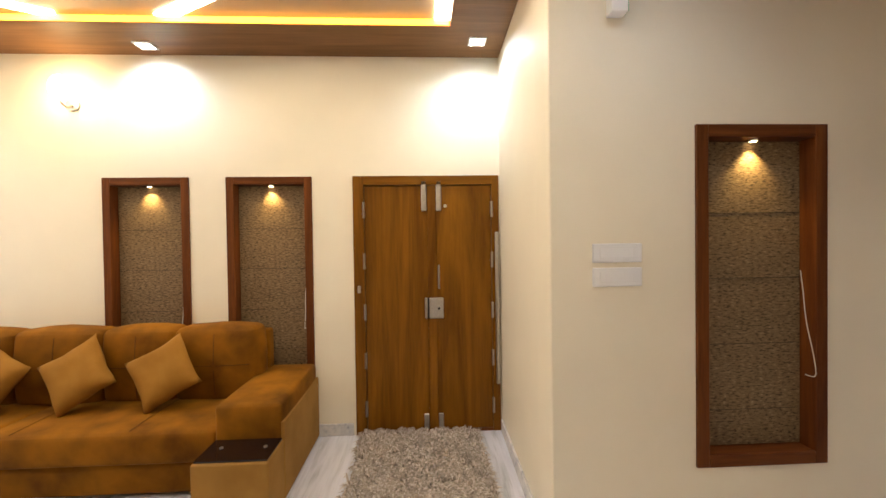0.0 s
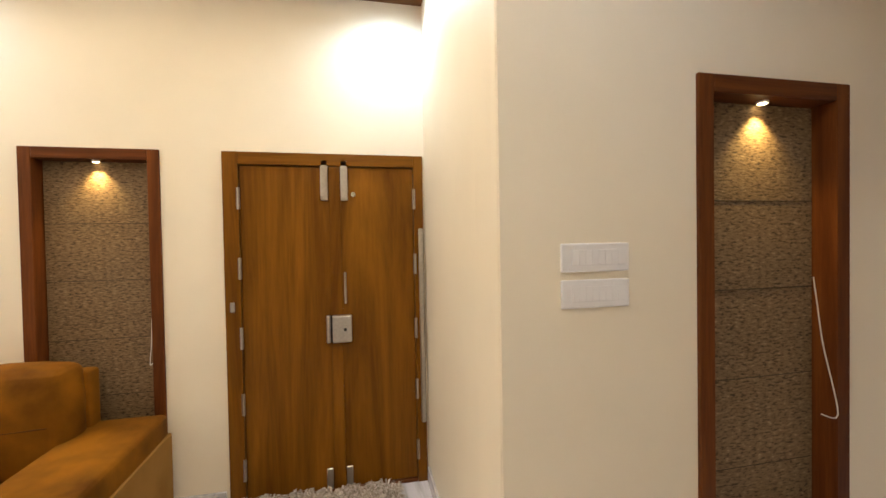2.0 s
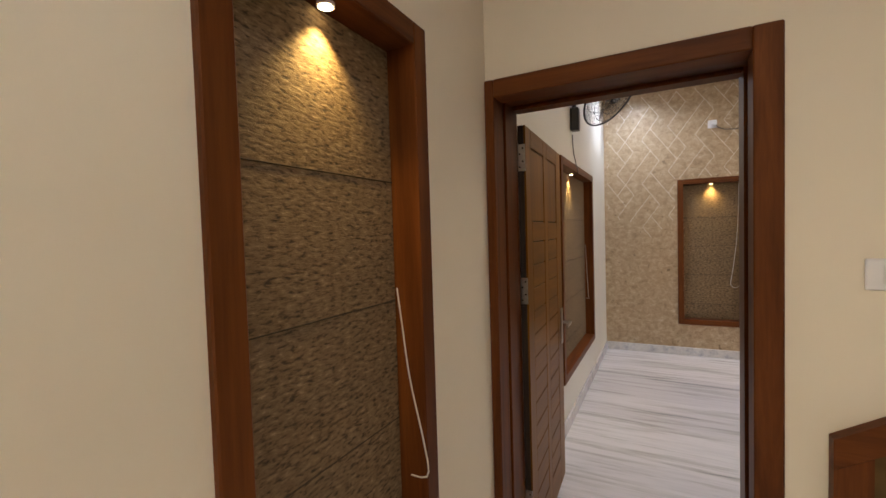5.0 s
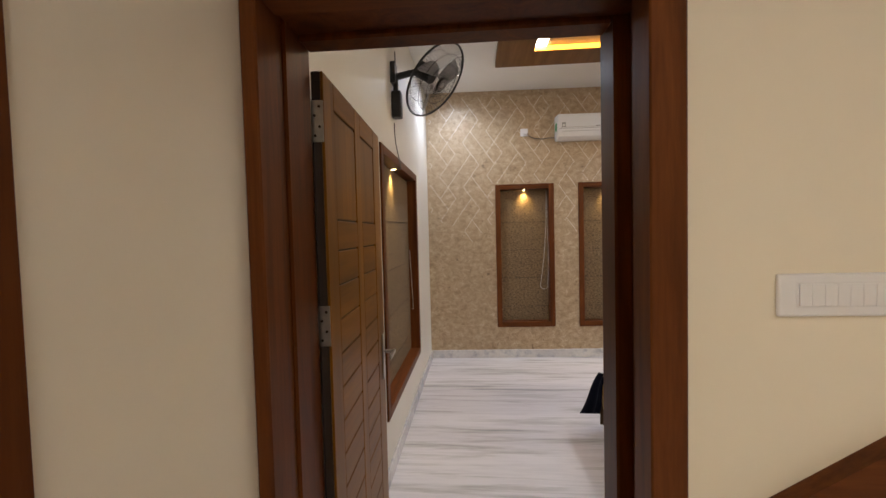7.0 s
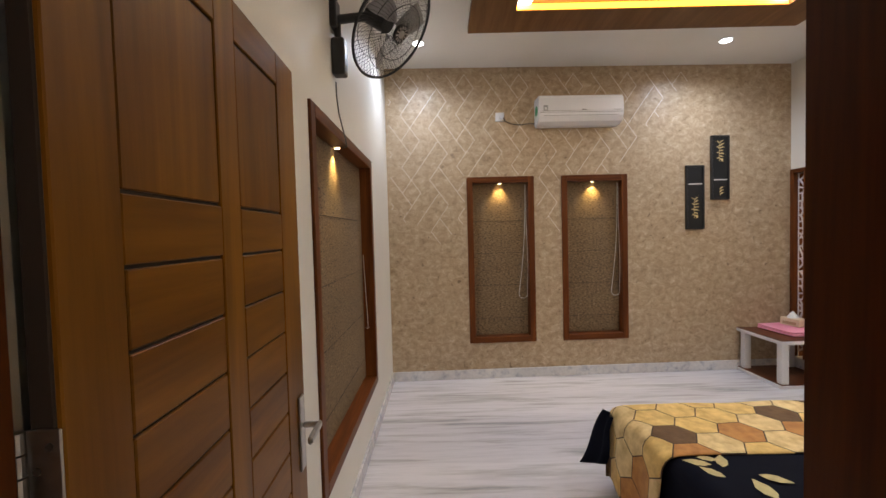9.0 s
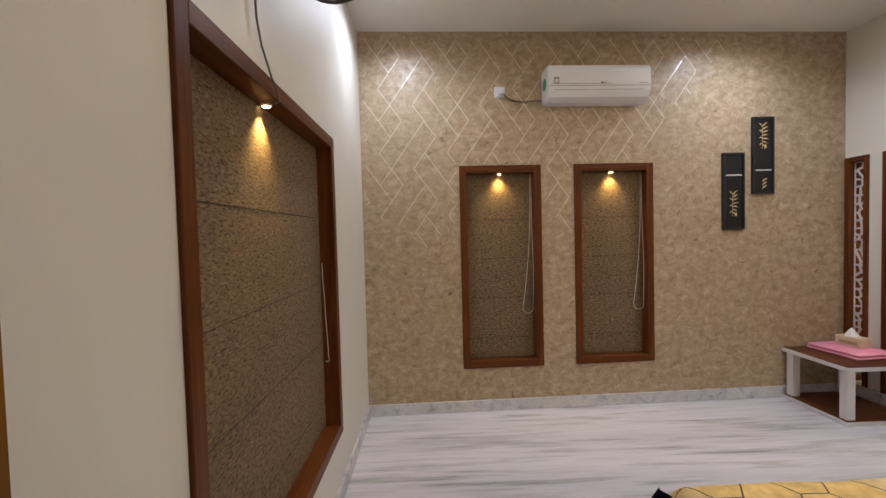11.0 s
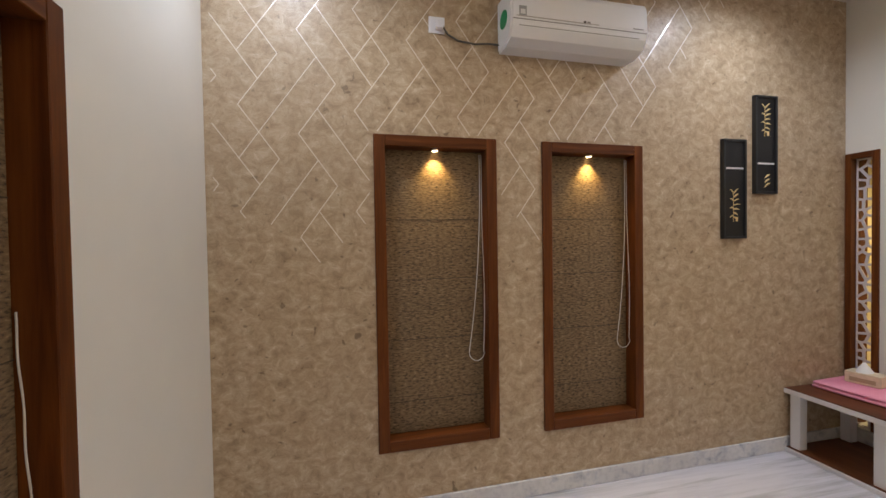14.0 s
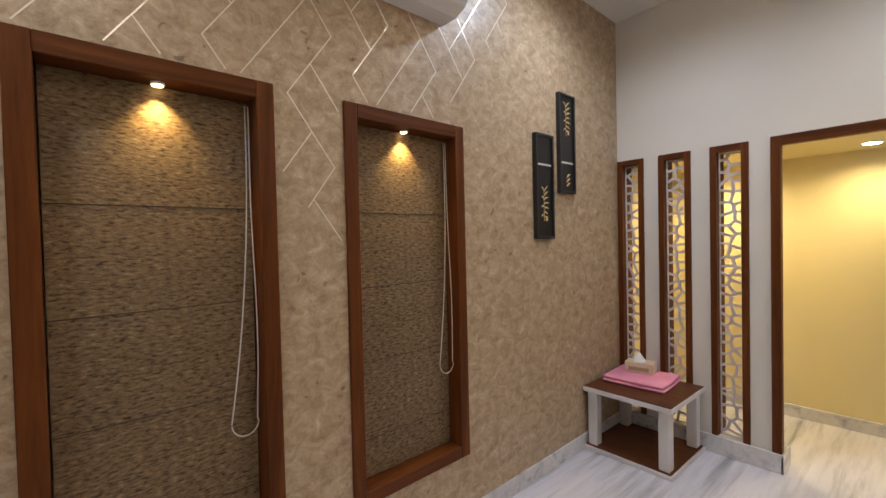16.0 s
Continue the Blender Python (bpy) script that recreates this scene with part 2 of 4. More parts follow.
# ---- building helpers ----
def bm_box(bm, lo, hi, bevel=0.0, seg=1):
    lo, hi = [min(a, b) for a, b in zip(lo, hi)], [max(a, b) for a, b in zip(lo, hi)]
    made = bmesh.ops.create_cube(bm, size=1.0)["verts"]
    for v in made:
        v.co = Vector([(a + b) / 2 + c * (b - a) for a, b, c in zip(lo, hi, v.co)])
    if bevel:
        edges = list({e for v in made for e in v.link_edges})
        bmesh.ops.bevel(bm, geom=edges, offset=bevel, segments=seg, affect="EDGES", profile=0.5)
    return bm


def box(lo, hi, bevel=0.0, seg=1):
    return bm_box(bmesh.new(), lo, hi, bevel, seg)


def bm_rod(bm, a, b, r, sides=10, r2=None):
    a, b = Vector(a), Vector(b)
    d = b - a
    m = Matrix.Translation((a + b) / 2) @ d.to_track_quat("Z", "Y").to_matrix().to_4x4()
    bmesh.ops.create_cone(bm, cap_ends=True, segments=sides, radius1=r, radius2=r if r2 is None else r2, depth=d.length, matrix=m)
    return bm


def rod(a, b, r, sides=10, r2=None):
    return bm_rod(bmesh.new(), a, b, r, sides, r2)


def bm_tube(bm, pts, r, sides=6, closed=False):
    pts = [Vector(p) for p in pts]
    rings = []
    k = len(pts)
    for i, p in enumerate(pts):
        d = (pts[(i + 1) % k] - pts[i - 1]) if closed else (pts[min(i + 1, k - 1)] - pts[max(i - 1, 0)])
        q = d.to_track_quat("Z", "Y")
        rings.append([bm.verts.new(p + q @ Vector((r * math.cos(t * 2 * math.pi / sides), r * math.sin(t * 2 * math.pi / sides), 0))) for t in range(sides)])
    for i in range(k if closed else k - 1):
        u, w = rings[i], rings[(i + 1) % k]
        for t in range(sides):
            bm.faces.new((u[t], u[(t + 1) % sides], w[(t + 1) % sides], w[t]))
    return bm


def tube(pts, r, sides=6, closed=False):
    return bm_tube(bmesh.new(), pts, r, sides, closed)


def mesh_of(name, bm, material, smooth=False):
    bmesh.ops.recalc_face_normals(bm, faces=bm.faces)
    me = bpy.data.meshes.new(name)
    bm.to_mesh(me)
    bm.free()
    me.materials.append(material)
    if smooth:
        for f in me.polygons:
            f.use_smooth = True
    return me


def part(name, bm, material, parent, label="", smooth=False):
    ob = new(name, mesh_of(name, bm, material, smooth))
    ob.parent = parent
    return tagged(ob, label)


def thing(name, m, label, category, group="", kind=""):
    ob = new(name)
    ob.empty_display_size = 0.1
    ob.matrix_world = m
    return tagged(ob, label, category, group, kind)


def solid(name, bm, material, label, category, kind="structure", smooth=False):
    return tagged(new(name, mesh_of(name, bm, material, smooth)), label, category, "", kind)


def wall(name, m, x0, x1, z0, z1, thick, holes, material, label):
    """A wall whose face is the plane y = 0 of m and which lies behind it. holes: (x0, x1, z0, z1, depth), depth None goes through."""
    xs = sorted({x0, x1, *[h[0] for h in holes], *[h[1] for h in holes]})
    zs = sorted({z0, z1, *[h[2] for h in holes], *[h[3] for h in holes]})
    bm = bmesh.new()
    for a, b in zip(xs, xs[1:]):
        for c, d in zip(zs, zs[1:]):
            x, z = (a + b) / 2, (c + d) / 2
            cut = [h for h in holes if h[0] < x < h[1] and h[2] < z < h[3]]
            if cut and cut[0][4] is None:
                continue
            bm_box(bm, (a, cut[0][4] if cut else 0, c), (b, thick, d))
    ob = solid(name, bm, material, label, "wall")
    ob.matrix_world = m
    return ob


# ---- the plan ----
FRONT, SIDE, STUB, PARTITION = 3.90, 1.222, 2.373, 3.052
FAR, LEFT, RIGHT, BACKB = 7.405, 2.462, -1.85, 3.385
LINTEL = 2.14
M_FRONT, M_STUB, M_LEFT = pose(0, FRONT, 0), pose(0, STUB, 0), pose(0, LEFT, 0)
M_PART = pose(PARTITION, 0, 0, 0, 0, -90)
M_FAR = pose(FAR + 0.022, 0, 0, 0, 0, -88.4)
M_RIGHT = pose(0, RIGHT, 0, 0, 0, 180)
# niche windows: pose of the wall, centre, width, sill, head, fold heights
WINDOWS = [
    (M_FRONT, -1.629, 0.672, 0.47, 2.14, (1.72, 1.39, 1.05, 0.72), "living"),
    (M_FRONT, -0.6585, 0.685, 0.47, 2.14, (1.72, 1.39, 1.05, 0.72), "living"),
    (M_STUB, 2.238, 0.667, 0.466, 2.14, (1.715, 1.385, 1.05, 0.715), "living"),
    (M_LEFT, 5.505, 1.55, 0.385, 2.128, (1.66, 1.29, 0.95, 0.60), "bedroom"),
    (M_FAR, -1.2845, 0.707, 0.38, 2.128, (1.667, 1.325, 0.98, 0.625), "bedroom"),
    (M_FAR, -0.287, 0.704, 0.38, 2.128, (1.667, 1.325, 0.98, 0.625), "bedroom"),
]


def hole(i, depth=0.13):
    _, c, w, z0, z1, _, _ = WINDOWS[i]
    return (c - w / 2 + 0.03, c + w / 2 - 0.03, z0 + 0.03, z1 - 0.03, depth)


wall("wall_front", M_FRONT, -4.4, 1.472, 0, 3.3, 0.25, [hole(0), hole(1), (0.045, 1.2, -0.01, 2.11, 0.11)], CREAM, "cream painted living room wall with two framed window niches")
M_SIDE = pose(SIDE + 0.013, FRONT, 0, 0, 0, -91.69)
wall("wall_side", M_SIDE, 0, FRONT - STUB - 0.012, 0, 3.3, 0.25, [], CREAM, "cream painted return wall beside the front door")
wall("wall_stub", M_STUB, 1.192, PARTITION + 0.3, 0, 3.3, 0.25, [hole(2)], CREAM, "cream painted wall with a framed window niche and switches")
wall("wall_partition", M_PART, -STUB, 4.0, 0, 3.45, 0.333, [(-2.368, -1.475, -0.01, 2.135, None)], CREAM, "cream painted partition wall with the bedroom doorway")
wall("wall_left", M_LEFT, BACKB - 0.02, FAR + 0.25, 0, 3.45, 0.25, [hole(3)], WHITE, "white painted bedroom wall with a wide framed window niche")
wall("wall_far", M_FAR, -LEFT - 0.1, 2.0, 0, 3.45, 0.25, [hole(4), hole(5)], PAPER, "tan mottled wallpaper accent wall with two window niches")
SCREENS = [(7.266, 7.476), (6.932, 7.158), (6.586, 6.813)]
DOOR_R = (5.45, 6.47)
wall("wall_screens", M_RIGHT, -FAR - 0.2, -3.25, 0, 3.45, 0.16,
     [(-b + 0.02, -a - 0.02, 0.13, 2.11, None) for a, b in SCREENS] + [(-DOOR_R[1] + 0.03, -DOOR_R[0] - 0.03, -0.01, 2.11, None)],
     WHITE, "white painted bedroom wall with lattice screens and an opening")
wall("wall_passage_east", pose(7.5, 0, 0, 0, 0, -90), 2.011, 3.2, 0, 2.5, 0.2, [], YELLOW, "yellow painted wall closing the passage behind the screens")
wall("wall_passage", pose(0, -2.98, 0, 0, 0, 180), -FAR - 0.094, -4.2, 0, 2.5, 0.2, [], YELLOW, "yellow painted wall of the lit passage")
# Next three walls are unseen, added only to close off the rooms.
wall("wall_passage_end", pose(4.4, 0, 0, 0, 0, 90), -3.0, RIGHT - 0.16, 0, 2.5, 0.2, [], YELLOW, "unseen yellow painted end wall added to close the passage")
wall("wall_west", pose(-4.4, 0, 0, 0, 0, 90), -3.0, FRONT, 0, 3.3, 0.2, [], CREAM, "unseen plain cream wall added to close the living room")
wall("wall_south", pose(0, -3.0, 0, 0, 0, 180), -3.0, 4.4, 0, 3.3, 0.2, [], CREAM, "unseen plain cream wall added to close the living room behind")

solid("floor", box((-4.6, -3.2, -0.15), (7.85, 4.2, 0)), MARBLE, "white marble floor with long grey streaks", "floor")


def ceiling_tray(name, x0, x1, y0, y1, z, hx0, hx1, hy0, hy1, edge, material, label):
    bm = bmesh.new()
    for lo, hi in (((x0, y0, z), (hx0, y1, z + 0.05)), ((hx1, y0, z), (x1, y1, z + 0.05)), ((hx0, y0, z), (hx1, hy0, z + 0.05)), ((hx0, hy1, z), (hx1, y1, z + 0.05))):
        bm_box(bm, lo, hi)
    solid(name, bm, material, label, "ceiling")
    solid("ceiling_recess", box((hx0, hy0, z + 0.051), (hx1, hy1, z + 0.09)), TAN, "taupe painted recessed ceiling tray", "ceiling")
    t, w = 0.012, 0.11
    def lip(lo, hi):
        solid("trim", box(lo, hi, 0.002), LED_YELLOW, "warm yellow light strip round the ceiling recess", "light strip")

    def band(lo, hi):
        solid("trim", box(lo, hi, 0.002), LED_BEDROOM if edge else LED_WHITE, "white light strip round the ceiling recess", "light strip")

    if edge:
        lip((hx0 + 0.002, hy0 + 0.01, z + 0.004), (hx0 + t, hy1 - 0.01, z + 0.046))
        lip((hx1 - t, hy0 + 0.01, z + 0.004), (hx1 - 0.002, hy1 - 0.01, z + 0.046))
        band((hx0 + t, hy0 + 0.002, z + 0.038), (hx1 - t, hy0 + w, z + 0.05))
        band((hx0 + t, hy1 - w, z + 0.038), (hx1 - t, hy1 - 0.002, z + 0.05))
    else:
        lip((hx0 + 0.01, hy0 + 0.002, z + 0.004), (hx1 - 0.01, hy0 + t, z + 0.046))
        lip((hx0 + 0.01, hy1 - t, z + 0.004), (hx1 - 0.01, hy1 - 0.002, z + 0.046))
        band((hx0 + 0.002, hy0 + t, z + 0.038), (hx0 + w, hy1 - t, z + 0.05))
        band((hx1 - w, hy0 + t, z + 0.038), (hx1 - 0.002, hy1 - t, z + 0.05))


ceiling_tray("ceiling_living", -4.4, 3.052, -3.0, FRONT, LIVING_TOP, -3.6, 0.80, -1.6, 3.40, 0, BROWN, "brown laminate ceiling border round a lit recess")
bm = bmesh.new()
for lo, hi in (((BACKB, RIGHT), (4.15, LEFT)), ((6.23, RIGHT), (FAR + 0.15, LEFT)), ((4.15, RIGHT), (6.23, -0.80)), ((4.15, 1.365), (6.23, LEFT))):
    bm_box(bm, (*lo, BEDROOM_TOP), (*hi, BEDROOM_TOP + 0.05))
solid("ceiling_bedroom", bm, CEILING, "white painted ceiling round a central brown tray", "ceiling")
ceiling_tray("ceiling_border", 3.86, 6.52, -1.09, 1.652, BEDROOM_TOP - 0.051, 4.2, 6.18, -0.75, 1.315, 1, BROWN, "brown laminate band round the bedroom ceiling recess")
solid("ceiling_passage", box((4.2, -3.0, PASSAGE_TOP), (FAR + 0.094, RIGHT - 0.16, PASSAGE_TOP + 0.1)), YELLOW, "low yellow passage ceiling", "ceiling")
# slanting light strips on the living room recess
for x, y, a, h in ((-0.55, 3.02, -31, 0.75), (-2.35, 3.11, 31, 0.55), (-2.35, 2.55, 100, 0.5), (-0.4, 1.2, 31, 0.9)):
    ob = solid("trim", box((-h, -0.05, -0.01), (h, 0.05, 0)), LED_WHITE, "slanting white light strip on the ceiling", "light strip")
    ob.matrix_world = pose(x, y, LIVING_TOP + 0.0495, 0, 0, a)

# skirting
for lo, hi in (((-4.4, FRONT - 0.016, 0), (-0.006, FRONT, 0.1)), ((1.178, STUB - 0.016, 0), (PARTITION, STUB, 0.1)),
               ((BACKB, LEFT - 0.016, 0), (FAR, LEFT, 0.1)), ((DOOR_R[1] - 0.06, RIGHT, 0), (FAR + 0.06, RIGHT + 0.016, 0.125)),
               ((DOOR_R[1] - 0.062, RIGHT - 0.17, 0), (DOOR_R[1] - 0.045, RIGHT + 0.016, 0.124)), ((4.4, -2.98, 0), (FAR + 0.09, -2.964, 0.10)), ((PARTITION - 0.016, -2.5, 0), (PARTITION, 1.5, 0.1)), ((3.3, RIGHT, 0), (DOOR_R[0], RIGHT + 0.016, 0.125))):
    solid("baseboard", box(lo, hi, 0.003), SKIRT, "pale grey marble skirting", "skirting")


side_skirt = solid("baseboard", box((0.03, -0.016, 0), (FRONT - STUB, 0, 0.1), 0.003), SKIRT, "pale grey marble skirting", "skirting")
side_skirt.matrix_world = M_SIDE
far_skirt = solid("baseboard", box((-LEFT + 0.017, -0.016, 0), (-RIGHT - 0.017, 0, 0.1), 0.003), SKIRT, "pale grey marble skirting", "skirting")
far_skirt.matrix_world = M_FAR

# ---- niche windows with blinds ----
def window(i):
    m, c, w, z0, z1, folds, room = WINDOWS[i]
    f, proud, deep = 0.062, 0.014, 0.12
    base = m @ pose(c, 0, 0)
    win = thing("window_%d" % (i + 1), base, "red-brown wooden frame round a %s window niche" % room, "window", kind="structure")
    h = w / 2
    for x0, x1 in ((-h, -h + f), (h - f, h)):
        part("window_frame", box((x0, -proud, z0), (x1, deep, z1), 0.003), FRAME_V, win)
    part("window_frame", box((-h + f, -proud, z1 - f), (h - f, deep, z1), 0.003), FRAME_X, win)
    part("window_sill", box((-h + f, -proud, z0), (h - f, deep, z0 + f), 0.003), FRAME_X, win)
    blind = thing("roman_blind", base, "speckled brown fabric roman blind lowered in its wooden frame", "blind", "roman blinds")
    edges = [z1 - f - 0.004, *folds, z0 + f + 0.006]
    rng = random.Random(i)
    for a, b in zip(edges, edges[1:]):
        bm = bmesh.new()
        nx, nz = 10, 6
        grid = [[bm.verts.new((-h + f + 0.006 + (w - 2 * f - 0.012) * ix / nx, 0.072 - 0.0004 * math.sin(math.pi * iz / nz) + rng.uniform(-0.0003, 0.0003), a + (b - a) * iz / nz)) for ix in range(nx + 1)] for iz in range(nz + 1)]
        for iz in range(nz):
            for ix in range(nx):
                bm.faces.new((grid[iz][ix], grid[iz][ix + 1], grid[iz + 1][ix + 1], grid[iz + 1][ix]))
        geom = bmesh.ops.extrude_face_region(bm, geom=bm.faces[:])["geom"]
        for v in geom:
            if isinstance(v, bmesh.types.BMVert):
                v.co.y += 0.012
        part("panel", bm, TWEED, blind)
    for z in folds:
        part("seam", rod((-h + f + 0.004, 0.0714, z), (h - f - 0.004, 0.0719, z), 0.0017, 6), SEAMDARK, blind, "dark stitched fold line")
    # looped pull cord
    pts = []
    if w > 1:
        for k in range(25):
            t = k / 24
            pts.append((h - f - 0.008 - 0.006 * math.sin(t * 8) ** 2, 0.062 - 0.022 * t, 1.40 - 0.55 * t))
        pts += [(h - f - 0.012, 0.034, 0.838), (h - f - 0.014, 0.046, 0.828), (h - f - 0.014, 0.058, 0.835)]
        part("cord", tube(pts, 0.0025), CORD, blind, "white twisted pull cord")
    elif room == "living":
        for k in range(25):
            t = k / 24
            pts.append((h - f - 0.010 + 0.003 * math.sin(t * 9), 0.062 - 0.082 * t ** 1.3, 1.42 - 0.48 * t))
        pts += [(h - f - 0.009, -0.022, 0.915), (h - f - 0.012, -0.017, 0.90), (h - f - 0.014, 0.0, 0.895), (h - f - 0.016, 0.03, 0.897)]
        part("cord", tube(pts, 0.0025), CORD, blind, "white twisted pull cord")
    else:
        x0, drop = h - f - 0.008, 1.2
        for k in range(16):
            t = k / 15
            pts.append((x0 - 0.012 - 0.088 * t ** 2.2, 0.06 - 0.035 * t, z1 - 0.08 - (drop * 0.82 + 0.17) * t))
        for k in range(1, 12):
            t = math.pi * k / 12
            pts.append((x0 - 0.054 - 0.048 * math.cos(t), 0.022, z1 - 0.25 - drop * 0.82 - 0.055 * math.sin(t)))
        for k in range(16):
            t = 1 - k / 15
            pts.append((x0 - 0.006 * t - 0.008 * math.sin(t * 7) * t, 0.06 - 0.035 * t, z1 - 0.08 - (drop * 0.82 + 0.17) * t))
        part("cord", tube(pts, 0.0024), CORD, blind, "white looped pull cord")
    off = -0.09 if w > 1 else 0.0
    lamp = thing("niche_spotlight", base @ pose(off, 0.046, z1 - f), "small warm lit spotlight in the niche head", "spotlight", "niche spotlights")
    part("bezel", rod((0, 0, 0), (0, 0, -0.008), 0.02, 20), PLASTIC, lamp)
    part("lens", rod((0, 0, -0.008), (0, 0, -0.0105), 0.015, 16), LAMP_WARM, lamp, "glowing warm lens")
    eye = base @ Vector((off, 0.036, z1 - f - 0.025))
    spot(eye.x, eye.y, eye.z, 11.0 if w < 1 else 14.0, (1.0, 0.70, 0.26), 100, 1.0, 0.008, tuple(base @ Vector((off, 0.08, z1 - f - 0.5))))


for i in range(len(WINDOWS)):
    window(i)


# ---- ceiling lamps ----
def downlight(x, y, z, square):
    ob = thing("ceiling_light", pose(x, y, z), "%s recessed cool white ceiling downlight switched on" % ("square" if square else "round"), "ceiling light", "ceiling downlights")
    if square:
        bm = bmesh.new()
        for lo, hi in (((-0.065, -0.065), (0.065, -0.05)), ((-0.065, 0.05), (0.065, 0.065)), ((-0.065, -0.05), (-0.05, 0.05)), ((0.05, -0.05), (0.065, 0.05))):
            bm_box(bm, (*lo, -0.010), (*hi, -0.001))
        part("bezel", bm, PLASTIC, ob)
        part("diffuser", box((-0.05, -0.05, -0.008), (0.05, 0.05, -0.002)), LAMP_COOL, ob, "glowing white diffuser")
    else:
        part("bezel", rod((0, 0, -0.001), (0, 0, -0.008), 0.058, 24), PLASTIC, ob)
        part("diffuser", rod((0, 0, -0.0085), (0, 0, -0.012), 0.046, 24), LAMP_COOL, ob, "glowing white diffuser")


# Fixtures for all lamps, the added unseen ones included.
for x, y in LIVING_LIGHTS:
    downlight(x, y, LIVING_TOP, True)
for x, y in BEDROOM_LIGHTS:
    downlight(x, y, BEDROOM_TOP, False)
downlight(6.07, -2.65, PASSAGE_TOP, False)
# Fixture of the added lamp behind the screens, out of view.
downlight(7.0, -2.55, PASSAGE_TOP, False)

# ---- bedroom doorway ----
D0, D1 = 1.467, STUB - 0.001
ACROSS = wood("red_brown_wood_across", (0.075, 0.020, 0.005), (0.175, 0.054, 0.0125), "y", 0.38)
frame_ob = thing("door_frame", Matrix.Identity(4), "dark teak door frame with a stepped jamb and wide casing", "door frame", kind="structure")
part("casing", box((3.034, D0, 0), (3.13, D0 + 0.073, LINTEL), 0.004), FRAME_V, frame_ob)
part("casing", box((3.034, D1 - 0.036, 0), (3.13, D1, LINTEL), 0.004), FRAME_V, frame_ob)
part("head", box((3.034, D0 + 0.073, LINTEL - 0.067), (3.13, D1 - 0.036, LINTEL), 0.004), ACROSS, frame_ob)
part("lining", box((3.13, D0 + 0.003, 0), (3.28, D0 + 0.022, 2.12), 0.002), JAMB, frame_ob)
part("lining", box((3.13, D1 - 0.016, 0), (3.20, D1 - 0.001, 2.12), 0.002), JAMB, frame_ob)
part("head_lining", box((3.13, D0 + 0.022, 2.10), (3.28, D1 - 0.022, 2.132), 0.002), JAMB, frame_ob)
part("jamb", box((3.28, D0 + 0.003, 0), (3.40, D0 + 0.062, 2.12), 0.006), JAMB, frame_ob)
part("jamb", box((3.20, D1 - 0.024, 0), (3.362, D1 - 0.001, 2.12), 0.006), JAMB, frame_ob)
part("head_jamb", box((3.281, D0 + 0.062, 2.085), (3.36, D1 - 0.024, 2.132), 0.006), JAMB, frame_ob)

leaf = thing("door_1", pose(3.378, 2.318, 0.012, 0, 0, 2.2), "open teak bedroom door with grooved panels and planks", "door", kind="structure")
LW, LH, LT = 0.842, 2.03, 0.036
# Core is coloured near black to stand for shade in the grooves.
part("core", box((0, 0.008, 0), (LW, LT, LH), 0.003), SHADOWGAP, leaf, "near-black door core that puts shade into the panel grooves")


def slab(x0, x1, z0, z1, mat=TEAK_V, y=0.0):
    part("panel", box((x0, y, z0), (x1, 0.0085, z1), 0.002), mat, leaf)


g = 0.004
C = (0.106, 0.364, 0.455, 0.698)
slab(0, C[0] - g, 0, LH)
slab(C[1] + g, C[2] - g, 0, LH)
slab(C[3] + g, LW, 0, LH)
for a, b in ((C[0], C[1]), (C[2], C[3])):
    slab(a - g, b + g, 1.945, LH, TEAK_X)
    slab(a, b, 1.605, 1.945 - g * 1.5, TEAK_V, 0.002)
    slab(a - g, b + g, 1.507, 1.605 - g * 1.5, TEAK_X)
    z = 1.507 - g * 1.5
    while z > 0.2:
        slab(a, b, z - 0.1055, z, TEAK_X, 0.001)
        z -= 0.1105
    slab(a - g, b + g, 0, z, TEAK_X)
for z in (1.885, 1.285, 0.3):
    hinge = part("hinge", box((-0.004, 0.001, z - 0.06), (-0.0005, 0.036, z + 0.06), 0.001), STEEL, leaf, "steel butt hinge")
    for k in range(5):
        a = z - 0.06 + 0.024 * k
        part("knuckle", rod((-0.006, 0.042, a + 0.001), (-0.006, 0.042, a + 0.023), 0.0065, 12), STEEL, hinge)
    for y, dz in ((0.012, 0.042), (0.026, 0.016), (0.012, -0.016), (0.026, -0.042)):
        part("screw", rod((-0.004, y, z + dz), (-0.0052, y, z + dz), 0.0042, 10), SHADOWGAP, hinge)
hp = part("handle_plate", box((0.775, -0.007, 0.85), (0.817, 0.0, 1.07), 0.003), STEEL, leaf, "brushed steel handle plate")
part("lever", box((0.79, -0.055, 0.975), (0.805, -0.007, 0.991), 0.004), STEEL, hp)
part("lever", box((0.69, -0.062, 0.972), (0.806, -0.048, 0.994), 0.005), STEEL, hp, "steel door lever")


# ---- front door ----
fd = thing("door_2", pose(0.02, FRONT, 0), "closed teak double front door with steel fittings", "door", kind="structure")
part("frame_post", box((-0.004, -0.02, 0), (0.084, 0.10, 2.14), 0.003), TEAK_V, fd)
part("frame_post", box((1.14, -0.02, 0), (1.201, 0.10, 2.14), 0.003), TEAK_V, fd)
part("frame_head", box((0.084, -0.02, 2.065), (1.14, 0.10, 2.14), 0.003), TEAK_X, fd)
part("threshold", box((0.084, -0.015, 0), (1.14, 0.10, 0.022), 0.003), FRAME_X, fd)
for a, b in ((0.087, 0.608), (0.614, 1.137)):
    dl = part("door_leaf", box((a, 0.0, 0.025), (b, 0.045, 2.061), 0.003), TEAK_V, fd, "smooth varnished teak door leaf")
